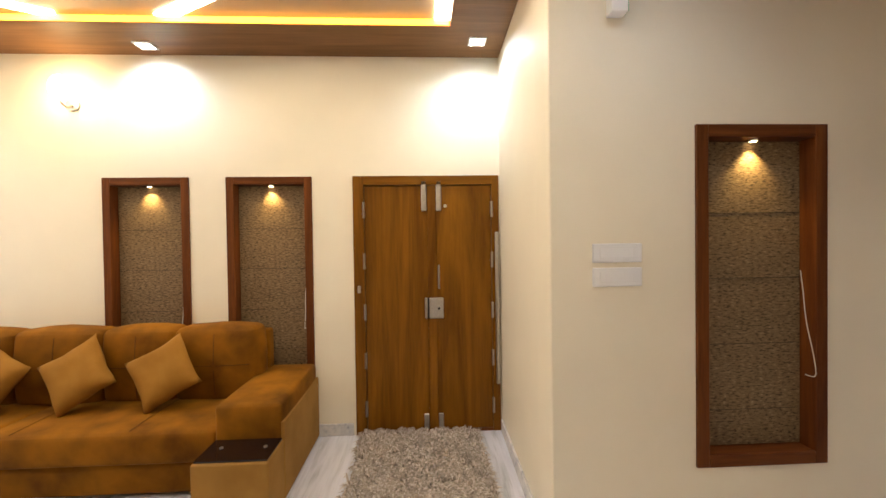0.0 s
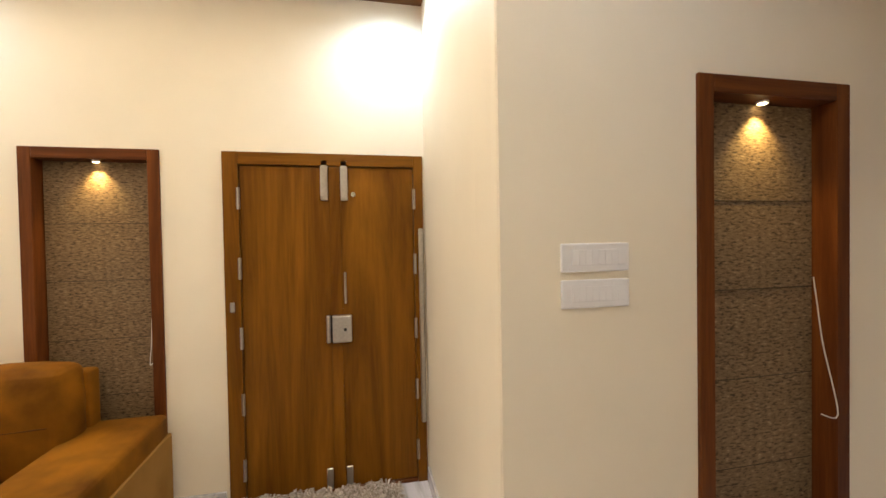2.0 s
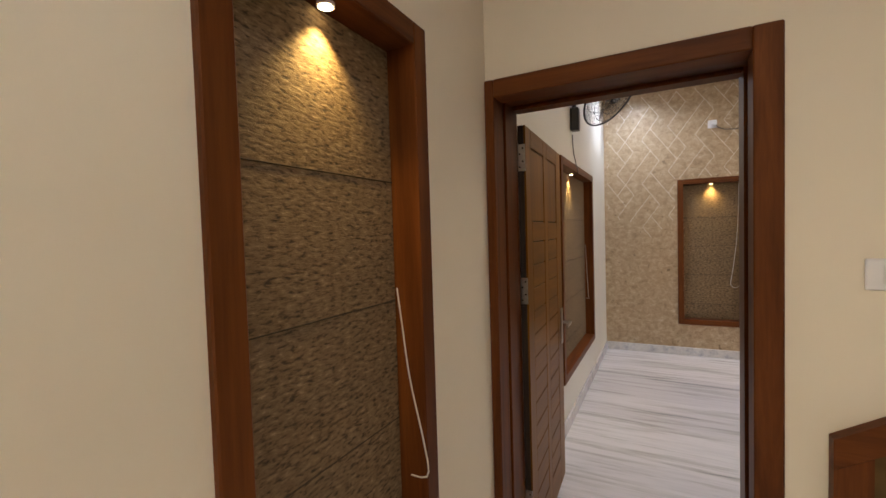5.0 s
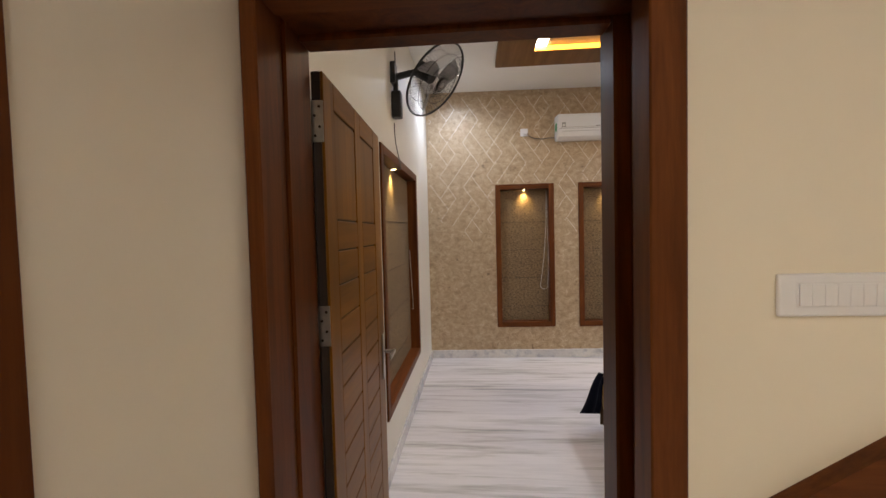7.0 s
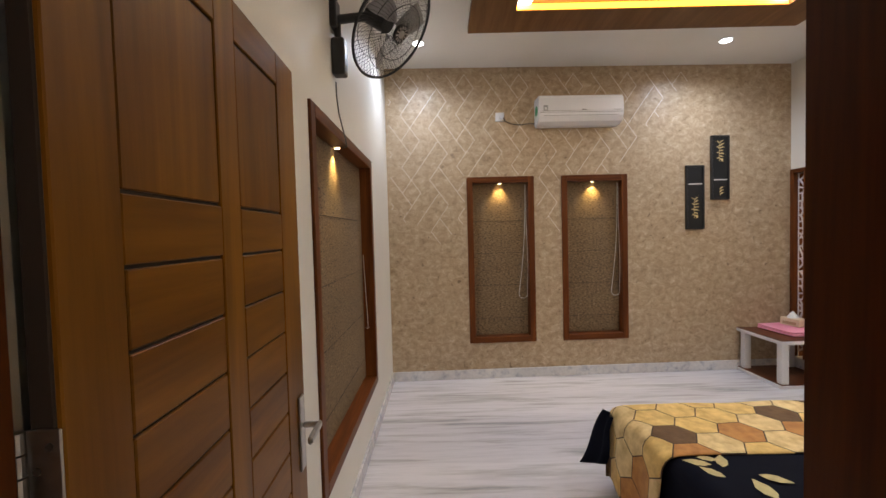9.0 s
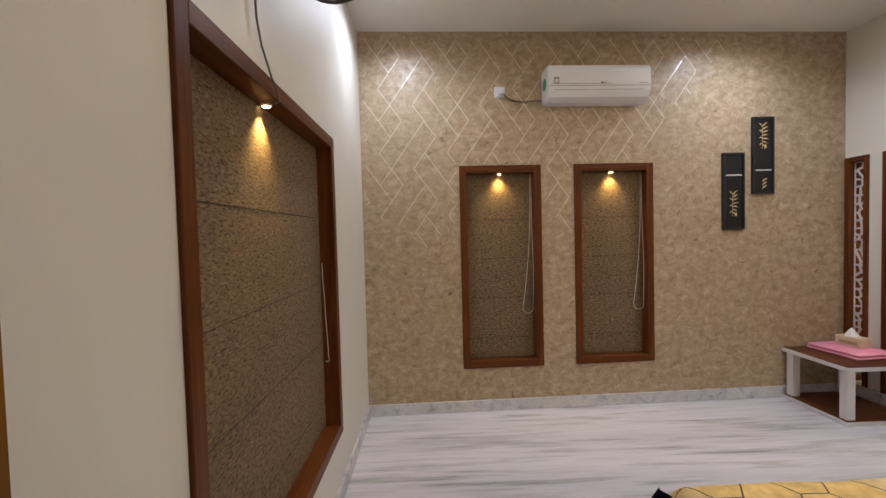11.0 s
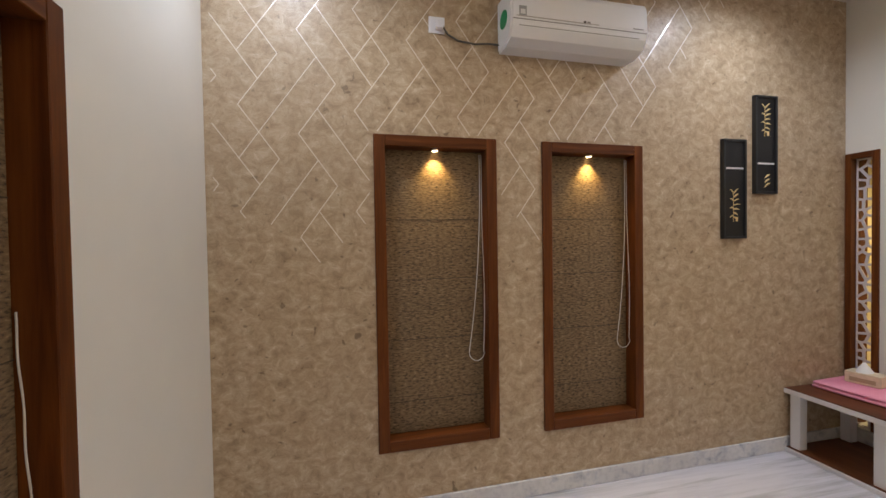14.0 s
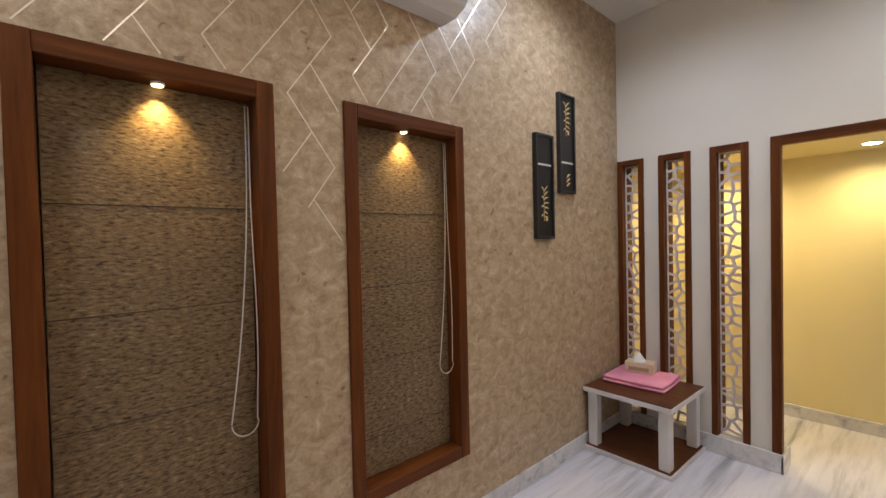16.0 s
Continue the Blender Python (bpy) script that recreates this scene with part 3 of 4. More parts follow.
part("astragal", box((0.606, -0.012, 0.025), (0.676, 0.002, 2.061), 0.003), TEAK_V, fd)
for x in (0.578, 0.70):
    b = part("tower_bolt", box((x - 0.022, -0.02, 1.85), (x + 0.022, 0.0, 2.10), 0.005), STEEL, fd, "steel tower bolt")
    part("knob", rod((x - 0.012, -0.02, 1.88), (x - 0.012, -0.045, 1.88), 0.008, 10), STEEL, b)
    part("tower_bolt", box((x - 0.02, -0.016, 0.03), (x + 0.02, 0.0, 0.16), 0.004), STEEL, fd, "steel tower bolt")
part("peephole", rod((0.755, 0, 1.89), (0.755, -0.012, 1.89), 0.014, 14), STEEL, fd)
part("pull_bolt", box((0.688, -0.024, 1.20), (0.702, 0.0, 1.40), 0.005), STEEL, fd)
lock = part("lock_case", box((0.575, -0.045, 0.96), (0.60, 0.0, 1.13), 0.006), STEEL, fd, "steel rim lock")
part("lock_body", box((0.612, -0.05, 0.96), (0.73, 0.0, 1.13), 0.008, 2), STEEL, fd, "steel rim lock")
part("cylinder", rod((0.69, -0.05, 1.045), (0.69, -0.062, 1.045), 0.024, 18), STEEL, fd)
for z in (1.86, 1.44, 1.02, 0.62, 0.22):
    for x in (0.084, 1.14):
        part("hinge", rod((x, -0.022, z - 0.065), (x, -0.022, z + 0.065), 0.010, 10), STEEL, fd, "steel hinge")
part("keyhole", rod((0.69, -0.062, 1.045), (0.69, -0.064, 1.045), 0.010, 12), BLACK, fd)
# Black strip in place of the shade in the slot between lock halves.
part("lock_gap_shade", box((0.6005, -0.03, 0.962), (0.6115, -0.0125, 1.128)), BLACK, fd)
part("safety_bar", box((1.165, -0.045, 0.40), (1.195, -0.02, 1.67), 0.006), STEEL, fd, "long steel safety bar")
part("strike", box((0.025, -0.03, 1.18), (0.05, -0.02, 1.24), 0.003), STEEL, fd)


# ---- switches, sockets and small wall fittings ----
def switch_plate(m, w, h, label):
    ob = thing("switch_plate", m, label, "switch", "wall switches")
    part("plate", box((0, -0.011, 0), (w, 0, h), 0.005, 2), PLATE, ob)
    part("recess", box((w * 0.14, -0.0125, h * 0.22), (w * 0.92, -0.0108, h * 0.8)), plain("plate_gap", (0.76, 0.76, 0.79), 0.5), ob)
    k = 8
    x0, x1 = w * 0.15, w * 0.91
    for i in range(k):
        part("rocker", box((x0 + (x1 - x0) * i / k + 0.0002, -0.0155, h * 0.25), (x0 + (x1 - x0) * (i + 1) / k - 0.0002, -0.0124, h * 0.77), 0.0005), PLATE, ob)


switch_plate(M_STUB @ pose(1.391, 0, 1.478), 0.243, 0.092, "white plastic switch plate on the cream wall")
switch_plate(M_STUB @ pose(1.391, 0, 1.362), 0.243, 0.092, "white plastic switch plate on the cream wall")
switch_plate(M_PART @ pose(-1.295, 0, 1.383), 0.245, 0.085, "white plastic switch plate beside the bedroom doorway")
chime = thing("door_chime", M_STUB @ pose(1.513, 0, 2.645), "white plastic door chime box with a green edge", "door chime")
part("case", box((-0.045, -0.07, 0), (0.035, 0, 0.24), 0.006, 2), PLASTIC, chime)
part("side_strip", box((0.036, -0.05, 0.012), (0.046, 0, 0.23), 0.002), GREEN, chime, "green side strip")
sock = thing("wall_socket", M_FAR @ pose(-1.275, 0, 2.745), "white wall socket with the cable of the air conditioner", "socket")
part("plate", box((-0.046, -0.012, -0.046), (0.046, 0, 0.046), 0.005, 2), PLATE, sock)
part("plug", box((-0.01, -0.045, -0.03), (0.03, -0.012, 0.012), 0.006, 2), PLATE, sock)
part("cable", tube([(0.03, -0.03, -0.015), (0.06, -0.02, -0.05), (0.12, -0.012, -0.075), (0.22, -0.012, -0.085), (0.30, -0.014, -0.075), (0.37, -0.02, -0.08)], 0.005), WIRE, sock, "grey power cable")

# slanting stair side panel on the partition wall
stair = thing("stair_panel", M_PART, "dark wooden slanting stair side panel with a carved inset", "stair panel")
slope = 0.6


def slant(x0, x1, drop0, drop1, y0, y1):
    bm = bmesh.new()
    v = []
    for y in (y0, y1):
        for x, d in ((x0, drop1), (x1, drop1), (x1, drop0), (x0, drop0)):
            v.append(bm.verts.new((x, y, 0.973 + slope * (x + 1.366) - d)))
    for f in ((0, 1, 2, 3), (7, 6, 5, 4), (0, 4, 5, 1), (1, 5, 6, 2), (2, 6, 7, 3), (3, 7, 4, 0)):
        bm.faces.new([v[k] for k in f])
    return bm


part("top_rail", slant(-1.366, 0.2, 0, 0.085, -0.04, 0), FRAME_X, stair)
part("stile", slant(-1.366, -1.283, 0.086, 0.80, -0.04, 0), FRAME_V, stair)
part("inset", slant(-1.283, 0.2, 0.085, 0.80, -0.02, 0), suede("carved_inset", (0.05, 0.03, 0.012), (0.20, 0.13, 0.05)), stair, "mottled dark carved inset")

# wall sconce
sc = thing("wall_sconce", pose(-2.17, FRONT, 2.66), "lit glass globe wall sconce on a small bracket", "wall lamp")
part("back_plate", rod((0, 0, 0.06), (0, -0.015, 0.06), 0.05, 20), STEEL, sc)
part("arm", tube([(0, -0.01, 0.05), (0, -0.07, 0.02), (0, -0.12, 0.04), (0, -0.125, 0.07)], 0.009, 8), STEEL, sc)
bm = bmesh.new()
bmesh.ops.create_uvsphere(bm, u_segments=24, v_segments=16, radius=0.085, matrix=Matrix.Translation((0, -0.125, 0.15)) @ Matrix.Diagonal((0.85, 0.85, 1.15, 1)))
gl = part("globe", bm, GLOBE, sc, "glowing glass globe", True)
gl.visible_shadow = False


# ---- sofa ----
def cushion(lo, hi, r, seg=3, puff=0.0):
    """A soft block: bevelled, subdivided and slightly swollen."""
    bm = box(lo, hi, r, seg)
    bmesh.ops.subdivide_edges(bm, edges=bm.edges[:], cuts=3, use_grid_fill=True)
    c = Vector([(a + b) / 2 for a, b in zip(lo, hi)])
    half = Vector([abs(b - a) / 2 for a, b in zip(lo, hi)])
    for v in bm.verts:
        d = [min(1.0, abs(v.co[k] - c[k]) / half[k]) for k in range(3)]
        for k in range(3):
            o = [d[j] for j in range(3) if j != k]
            v.co[k] += math.copysign(puff * max(0, 1 - o[0] ** 2) * max(0, 1 - o[1] ** 2) * d[k], v.co[k] - c[k])
        v.co += Vector(noise.noise_vector(v.co * 5)) * puff * 0.25
    return bm


sofa = thing("sofa", pose(0.025, 0.006, 0), "tan suede sofa with tufted back cushions and a wide armrest", "sofa")
part("base", cushion((-3.6, 3.10, 0.03), (-0.735, 3.86, 0.235), 0.015, 2, 0.006), SUEDE, sofa, smooth=True)
part("back_frame", cushion((-3.6, 3.76, 0.2), (-0.66, 3.875, 0.92), 0.02, 2, 0.004), SUEDE, sofa, smooth=True)
for a, b in ((-3.6, -2.16), (-2.156, -0.738)):
    part("seat", cushion((a, 3.04, 0.238), (b, 3.74, 0.445), 0.035, 3, 0.02), SUEDE, sofa, smooth=True)
for a, b in ((-3.56, -3.0), (-2.99, -2.425), (-2.415, -1.80), (-1.79, -1.285), (-1.275, -0.69)):
    bc = part("back_cushion", cushion((a, 3.56, 0.44), (b, 3.80, 0.975), 0.045, 3, 0.03), SUEDE, sofa, "puffed suede back cushion", True)
    ts = [k / 12 * 1.7 - 0.85 for k in range(13)]
    mid, hw = (a + b) / 2, (b - a) / 2
    part("seam", tube([(mid + hw * t, 3.5605 - 0.031 * (1 - t * t), 0.7075) for t in ts], 0.0035, 5), SEAM, bc, "stitched seam")
    part("seam", tube([(mid, 3.5605 - 0.031 * (1 - t * t), 0.7075 + 0.2675 * t) for t in ts], 0.0035, 5), SEAM, bc, "stitched seam")
for x in (-1.25, -1.95, -2.7):
    part("seat_seam", tube([(x, 3.035 + 0.6 * k / 8, 0.4585 + 0.008 * math.sin(math.pi * k / 8)) for k in range(9)], 0.003, 5), SEAM, sofa, "stitched seam")
part("armrest", cushion((-0.722, 2.985, 0.30), (-0.325, 3.872, 0.615), 0.028, 3, 0.008), SUEDE, sofa, "wide suede armrest", True)
part("arm_base", box((-0.72, 3.0, 0.02), (-0.345, 3.87, 0.30), 0.008), SUEDE, sofa)
part("side_panel", box((-0.345, 3.0, 0.02), (-0.309, 3.87, 0.50), 0.006), PANEL, sofa, "lighter tan side panel")


def throw_pillow(x, y, z, spin, lean):
    bm = bmesh.new()
    n, s = 14, 0.205
    for side in (1, -1):
        g = []
        for j in range(n + 1):
            for i in range(n + 1):
                u, w = 2 * i / n - 1, 2 * j / n - 1
                pinch = 1 - 0.10 * (1 - u * u) * abs(w) - 0.0
                pinch2 = 1 - 0.10 * (1 - w * w) * abs(u)
                t = 0.075 * (max(0, 1 - u ** 4) ** 0.6) * (max(0, 1 - w ** 4) ** 0.6) + 0.004
                g.append(bm.verts.new((u * s * pinch2, side * t, w * s * pinch)))
        for j in range(n):
            for i in range(n):
                bm.faces.new((g[j * (n + 1) + i], g[j * (n + 1) + i + 1], g[(j + 1) * (n + 1) + i + 1], g[(j + 1) * (n + 1) + i]))
    bmesh.ops.remove_doubles(bm, verts=bm.verts[:], dist=0.0085)
    for v in bm.verts:
        v.co += Vector(noise.noise_vector(v.co * 9 + Vector((x * 7, 0, 0)))) * 0.011
    ob = tagged(new("throw_pillow", mesh_of("throw_pillow", bm, PILLOW, True)), "plain tan suede throw pillow leaning on the sofa back", "pillow", "throw pillows")
    ob.matrix_world = pose(x, y, z, lean, 0, 0) @ pose(0, 0, 0, 0, spin, 0)


throw_pillow(-1.24, 3.42, 0.70, -32, -22)
throw_pillow(-1.82, 3.42, 0.70, -34, -22)
throw_pillow(-2.42, 3.42, 0.69, 30, -22)

st = thing("side_box", pose(0.025, 0.0, 0), "tan side box with a black glass top beside the armrest", "side table")
part("body", box((-0.715, 2.70, 0.0), (-0.30, 2.975, 0.405), 0.01, 2), PANEL, st)
part("glass_top", box((-0.705, 2.715, 0.406), (-0.31, 2.97, 0.418), 0.003), GLASSTOP, st, "glossy black glass top")
for x in (-0.62, -0.37):
    part("stud", rod((x, 2.86, 0.418), (x, 2.86, 0.424), 0.011, 14), STEEL, st, "chrome stud")

ct = thing("coffee_table", pose(-2.05, 2.25, 0), "white coffee table standing before the sofa", "table")
part("tabletop", box((-0.5, -0.33, 0.36), (0.5, 0.33, 0.40), 0.006), TABLEWHITE, ct)
for x in (-0.45, 0.45):
    for y in (-0.28, 0.28):
        part("leg", box((x - 0.03, y - 0.03, 0), (x + 0.03, y + 0.03, 0.36), 0.004), TABLEWHITE, ct)

# shaggy rug
rug = thing("shag_rug", pose(0.55, 3.15, 0), "beige long-pile shaggy rug before the front door", "rug")
part("backing", box((-0.47, -0.70, 0.001), (0.45, 0.70, 0.012), 0.004), RUGMAT, rug)
rng = np.random.RandomState(4)
count = 20000
px, py = rng.uniform(-0.48, 0.46, count), rng.uniform(-0.71, 0.71, count)
clump = np.array([noise.noise((a * 17, b * 17, 0)) for a, b in zip(px, py)])
ang = clump * 7 + rng.normal(0, 0.5, count)
ln, ht = rng.uniform(0.035, 0.07, count), rng.uniform(0.018, 0.032, count) + 0.03 * np.clip(clump + 0.3, 0, 1)
dx, dy = np.cos(ang) * ln, np.sin(ang) * ln
wx, wy = -np.sin(ang) * 0.0055, np.cos(ang) * 0.0055
z0 = np.full(count, 0.010)
V = np.stack([np.stack([px - wx, py - wy, z0], 1), np.stack([px + wx, py + wy, z0], 1),
              np.stack([px + dx * 0.45 + wx, py + dy * 0.45 + wy, z0 + ht], 1), np.stack([px + dx * 0.45 - wx, py + dy * 0.45 - wy, z0 + ht], 1),
              np.stack([px + dx, py + dy, z0 + ht * 0.75], 1)], 1).reshape(-1, 3)
F = []
for i in range(count):
    k = i * 5
    F += [(k, k + 1, k + 2, k + 3), (k + 3, k + 2, k + 4)]
me = bpy.data.meshes.new("pile")
me.from_pydata(V.tolist(), [], F)
PILE, pn, pl, ps = nodes_of("shag_pile")
geo = pn.new("ShaderNodeNewGeometry")
pl.new(ramp(pn, pl, geo.outputs["Random Per Island"], [(0.0, (0.27, 0.215, 0.175)), (0.6, (0.46, 0.385, 0.33)), (1.0, (0.64, 0.56, 0.50))]), ps.inputs["Base Color"])
ps.inputs["Roughness"].default_value = 0.85
me.materials.append(PILE)
pile = tagged(new("pile", me), "long curled beige pile", kind="stuff")
pile.parent = rug


# ---- bedroom: wall fan ----
HUB = Vector((5.30, 2.152, 2.678))
NORMAL = Vector((-0.29, -0.71, -0.64)).normalized()
fan = thing("wall_fan", pose(5.20, LEFT, 2.36), "black wall-mounted fan with a wire cage and grey blades", "fan")
fan_at = Vector((5.20, LEFT, 2.36))
part("control_box", box((-0.04, -0.07, 0.03), (0.04, 0, 0.22), 0.012, 2), BLACK, fan)
part("bracket", box((-0.05, -0.035, 0.27), (0.05, 0, 0.42), 0.006), BLACK, fan)
part("stem", rod((0, -0.03, 0.22), (0, -0.03, 0.30), 0.018, 12), BLACK, fan)
part("pull_rod", rod((0.0, -0.03, 0.42), (0.0, -0.03, 0.50), 0.004, 6), BLACK, fan)
hub = HUB - fan_at
back = hub - NORMAL * 0.15
part("arm", rod((0, -0.02, 0.32), tuple(back), 0.024, 12), BLACK, fan)
part("motor", rod(tuple(back - NORMAL * 0.02), tuple(hub - NORMAL * 0.04), 0.062, 20, 0.05), BLACK, fan, "black motor housing")
Q = NORMAL.to_track_quat("Z", "Y")


def around(r, a, h):
    return hub + Q @ Vector((r * math.cos(a), r * math.sin(a), h))


R = 0.285
cage = bmesh.new()
for k in range(72):
    a = 2 * math.pi * k / 72
    bm_tube(cage, [around(r, a + 0.25 * (r / R) ** 2, h) for r, h in ((0.05, 0.055), (0.12, 0.062), (0.19, 0.052), (0.24, 0.03), (R, 0.0))], 0.0012, 4)
for k in range(54):
    a = 2 * math.pi * k / 54
    bm_tube(cage, [around(r, a, h) for r, h in ((0.07, -0.09), (0.16, -0.075), (0.23, -0.04), (R, -0.002))], 0.0012, 4)
part("cage", cage, BLACK, fan, "fine black wire cage")
for h, r, t in ((0.0, R, 0.008), (0.057, 0.15, 0.002), (0.046, 0.22, 0.002), (-0.06, 0.2, 0.002)):
    part("ring", tube([around(r, 2 * math.pi * k / 48, h) for k in range(48)], t, 6, True), BLACK, fan)
part("badge", rod(tuple(around(0, 0, 0.05)), tuple(around(0, 0, 0.066)), 0.05, 24), BLACK, fan)
part("badge_centre", rod(tuple(around(0, 0, 0.066)), tuple(around(0, 0, 0.070)), 0.022, 20), GREYBLADE, fan)
for k in range(12):
    a = 2 * math.pi * k / 12
    part("badge_slot", rod(tuple(around(0.029, a, 0.068)), tuple(around(0.044, a, 0.068)), 0.004, 6), GREYBLADE, fan)
for k in range(3):
    a0 = 2 * math.pi * k / 3 + 0.5
    bm = bmesh.new()
    rows = []
    for i in range(7):
        r = 0.04 + 0.19 * i / 6
        wid = 0.22 + 0.62 * math.sin(math.pi * min(1, 0.15 + 0.7 * i / 6)) * (1 - 0.25 * i / 6)
        rows.append([bm.verts.new(around(r, a0 + wid * (j / 6 - 0.5) + 0.35 * i / 6, 0.022 - 0.05 * (j / 6))) for j in range(7)])
    for i in range(6):
        for j in range(6):
            bm.faces.new((rows[i][j], rows[i][j + 1], rows[i + 1][j + 1], rows[i + 1][j]))
    ext = bmesh.ops.extrude_face_region(bm, geom=bm.faces[:])["geom"]
    for v in ext:
        if isinstance(v, bmesh.types.BMVert):
            v.co -= NORMAL * 0.003
    part("blade", bm, GREYBLADE, fan, "grey plastic fan blade", True)
part("cable", tube([(0.0, -0.012, 0.0), (0.01, -0.010, -0.07), (0.04, -0.012, -0.15), (0.09, -0.022, -0.235), (0.13, -0.024, -0.27), (0.16, -0.024, -0.303), (0.165, 0.0, -0.312)], 0.004), WIRE, fan, "thin hanging cable")

# ---- air conditioner ----
ac = thing("air_conditioner", M_FAR @ pose(-0.912, 0, 2.622), "white wall-mounted split air conditioner indoor unit", "air conditioner")
prof = [(0.0, 0.0), (-0.10, 0.0), (-0.165, 0.03), (-0.195, 0.085), (-0.205, 0.15), (-0.20, 0.29), (-0.185, 0.322), (-0.16, 0.33), (0.0, 0.33)]
bm = bmesh.new()
W = 0.862
prof = [(y, z * 0.864) for y, z in prof]
ends = [[bm.verts.new((x, y, z)) for y, z in prof] for x in (0.0, W)]
for k in range(len(prof)):
    bm.faces.new((ends[0][k], ends[0][(k + 1) % len(prof)], ends[1][(k + 1) % len(prof)], ends[1][k]))
bm.faces.new(ends[0])
bm.faces.new(ends[1][::-1])
bmesh.ops.bevel(bm, geom=[e for e in bm.edges if abs(e.verts[0].co.x - e.verts[1].co.x) < 1e-5], offset=0.010, segments=2, affect="EDGES")
part("body", bm, PLASTIC, ac)
GAP = plain("panel_gap", (0.30, 0.29, 0.29), 0.5)
part("panel_line", box((0.012, -0.2055, 0.108), (W - 0.012, -0.198, 0.111)), GAP, ac)
part("flap", box((0.052, -0.203, 0.040), (W - 0.062, -0.172, 0.104), 0.003), PLASTIC, ac, "white air outlet flap").matrix_basis = pose(0, -0.0105, 0.0, -12)
part("flap_gap", box((0.049, -0.199, 0.037), (W - 0.059, -0.171, 0.107)), GAP, ac).matrix_basis = pose(0, -0.0105, 0.0, -12)
part("trim_strip", box((0.03, -0.2075, 0.122), (W - 0.33, -0.2025, 0.126), 0.001), STEEL, ac, "silver trim strip")
sticker = part("sticker", box((0.045, -0.2065, 0.126), (0.088, -0.2015, 0.178)), plain("grey_sticker", (0.35, 0.36, 0.36), 0.5), ac, "grey square sticker")
part("sticker_mark", box((0.053, -0.2075, 0.134), (0.08, -0.2064, 0.160)), plain("sticker_white", (0.75, 0.75, 0.75), 0.5), sticker)
part("badge", rod((W / 2 + 0.012, -0.2005, 0.130), (W / 2 + 0.012, -0.2062, 0.130), 0.009, 14), plain("badge_dark", (0.10, 0.08, 0.09), 0.4), ac)
part("badge", box((W / 2 + 0.026, -0.2062, 0.124), (W / 2 + 0.046, -0.2005, 0.136)), GAP, ac)
part("badge", box((W - 0.105, -0.2062, 0.126), (W - 0.035, -0.2005, 0.131)), GAP, ac)
part("side_sticker", rod((-0.001, -0.10, 0.147), (-0.003, -0.10, 0.147), 0.05, 20), GREEN, ac, "green energy label")


# ---- pictures ----
def picture(y, z0, z1, flip):
    ob = thing("wall_picture", M_FAR @ pose(-y, 0, z0), "narrow black framed picture with gold leaf motif", "picture", "pair of pictures")
    w, h = 0.196, z1 - z0
    for lo, hi in (((0, 0), (0.016, h)), ((w - 0.016, 0), (w, h)), ((0.016, 0), (w - 0.016, 0.016)), ((0.016, h - 0.016), (w - 0.016, h))):
        part("frame", box((lo[0], -0.032, lo[1]), (hi[0], 0, hi[1]), 0.002), BLACK, ob)
    part("mount", box((0.016, -0.02, 0.016), (w - 0.016, -0.002, h - 0.016)), PICTURE, ob)
    zl = h * (0.30 if flip else 0.70)
    part("line", box((0.03, -0.023, zl), (w - 0.022, -0.0195, zl + 0.012)), CORD, ob, "pale band")
    zc = h * (0.78 if flip else 0.36)

    def sliver(x, z, length, lean, wide):
        """A thin curved leaf blade that springs from x, z and bends over to the side."""
        n = 6
        mid = [(x + length * t, z + lean * t - 0.022 * t * t) for t in (k / n for k in range(n + 1))]
        bm = bmesh.new()
        up = [bm.verts.new((a, -0.0222, b + wide * math.sin(math.pi * (k / n) ** 0.7))) for k, (a, b) in enumerate(mid[1:-1], 1)]
        dn = [bm.verts.new((a, -0.0222, b - wide * 0.6 * math.sin(math.pi * (k / n) ** 0.7))) for k, (a, b) in enumerate(mid[1:-1], 1)]
        tips = [bm.verts.new((a, -0.0222, b)) for a, b in (mid[0], mid[-1])]
        f = bm.faces.new([tips[0], *up, tips[1], *dn[::-1]])
        for v in bmesh.ops.extrude_face_region(bm, geom=[f])["geom"]:
            if isinstance(v, bmesh.types.BMVert):
                v.co.y += 0.0018
        part("leaf_motif", bm, GOLD, ob, "gold leaf motif")

    rng = random.Random(5 if flip else 9)
    for k in range(7):
        z = zc + 0.06 - 0.026 * k
        sliver(w * 0.46, z, 0.056 - 0.0016 * (k - 2.5) ** 2 + rng.uniform(-0.006, 0.006), 0.062 - 0.011 * k, rng.uniform(0.005, 0.0085))
        if k % 2 == 0:
            sliver(w * 0.45, z + 0.008, -0.03, 0.045 - 0.006 * k, 0.006)
    part("stem", box((w * 0.45, -0.0222, zc - 0.13), (w * 0.462, -0.0205, zc + 0.08)), GOLD, ob)
    part("mark", box((w * 0.56, -0.0222, zc - 0.125), (w * 0.65, -0.0205, zc - 0.095)), GOLD, ob)
    if flip:
        for k in range(3):
            sliver(w * 0.45, 0.045 + 0.03 * k, 0.05, 0.05, 0.009)


picture(-0.69, 1.527, 2.2, False)
picture(-0.963, 1.835, 2.51, True)

# ---- foil pattern on the accent wall: offset parallelograms of thin lines ----
bm = bmesh.new()


def shown(p):
    y, z = -p.x, p.y
    if not (-1.15 < y < 2.44 and z < 3.2):
        return False
    for _, c, w, z0, z1, _, _ in WINDOWS[4:]:
        if abs(p.x - c) < w / 2 + 0.01 and z < z1 + 0.01:
            return False
    return z > (1.55 + 0.12 * math.sin(y * 9) if y > 0.55 else 1.6 + (0.55 - y) * 1.15)


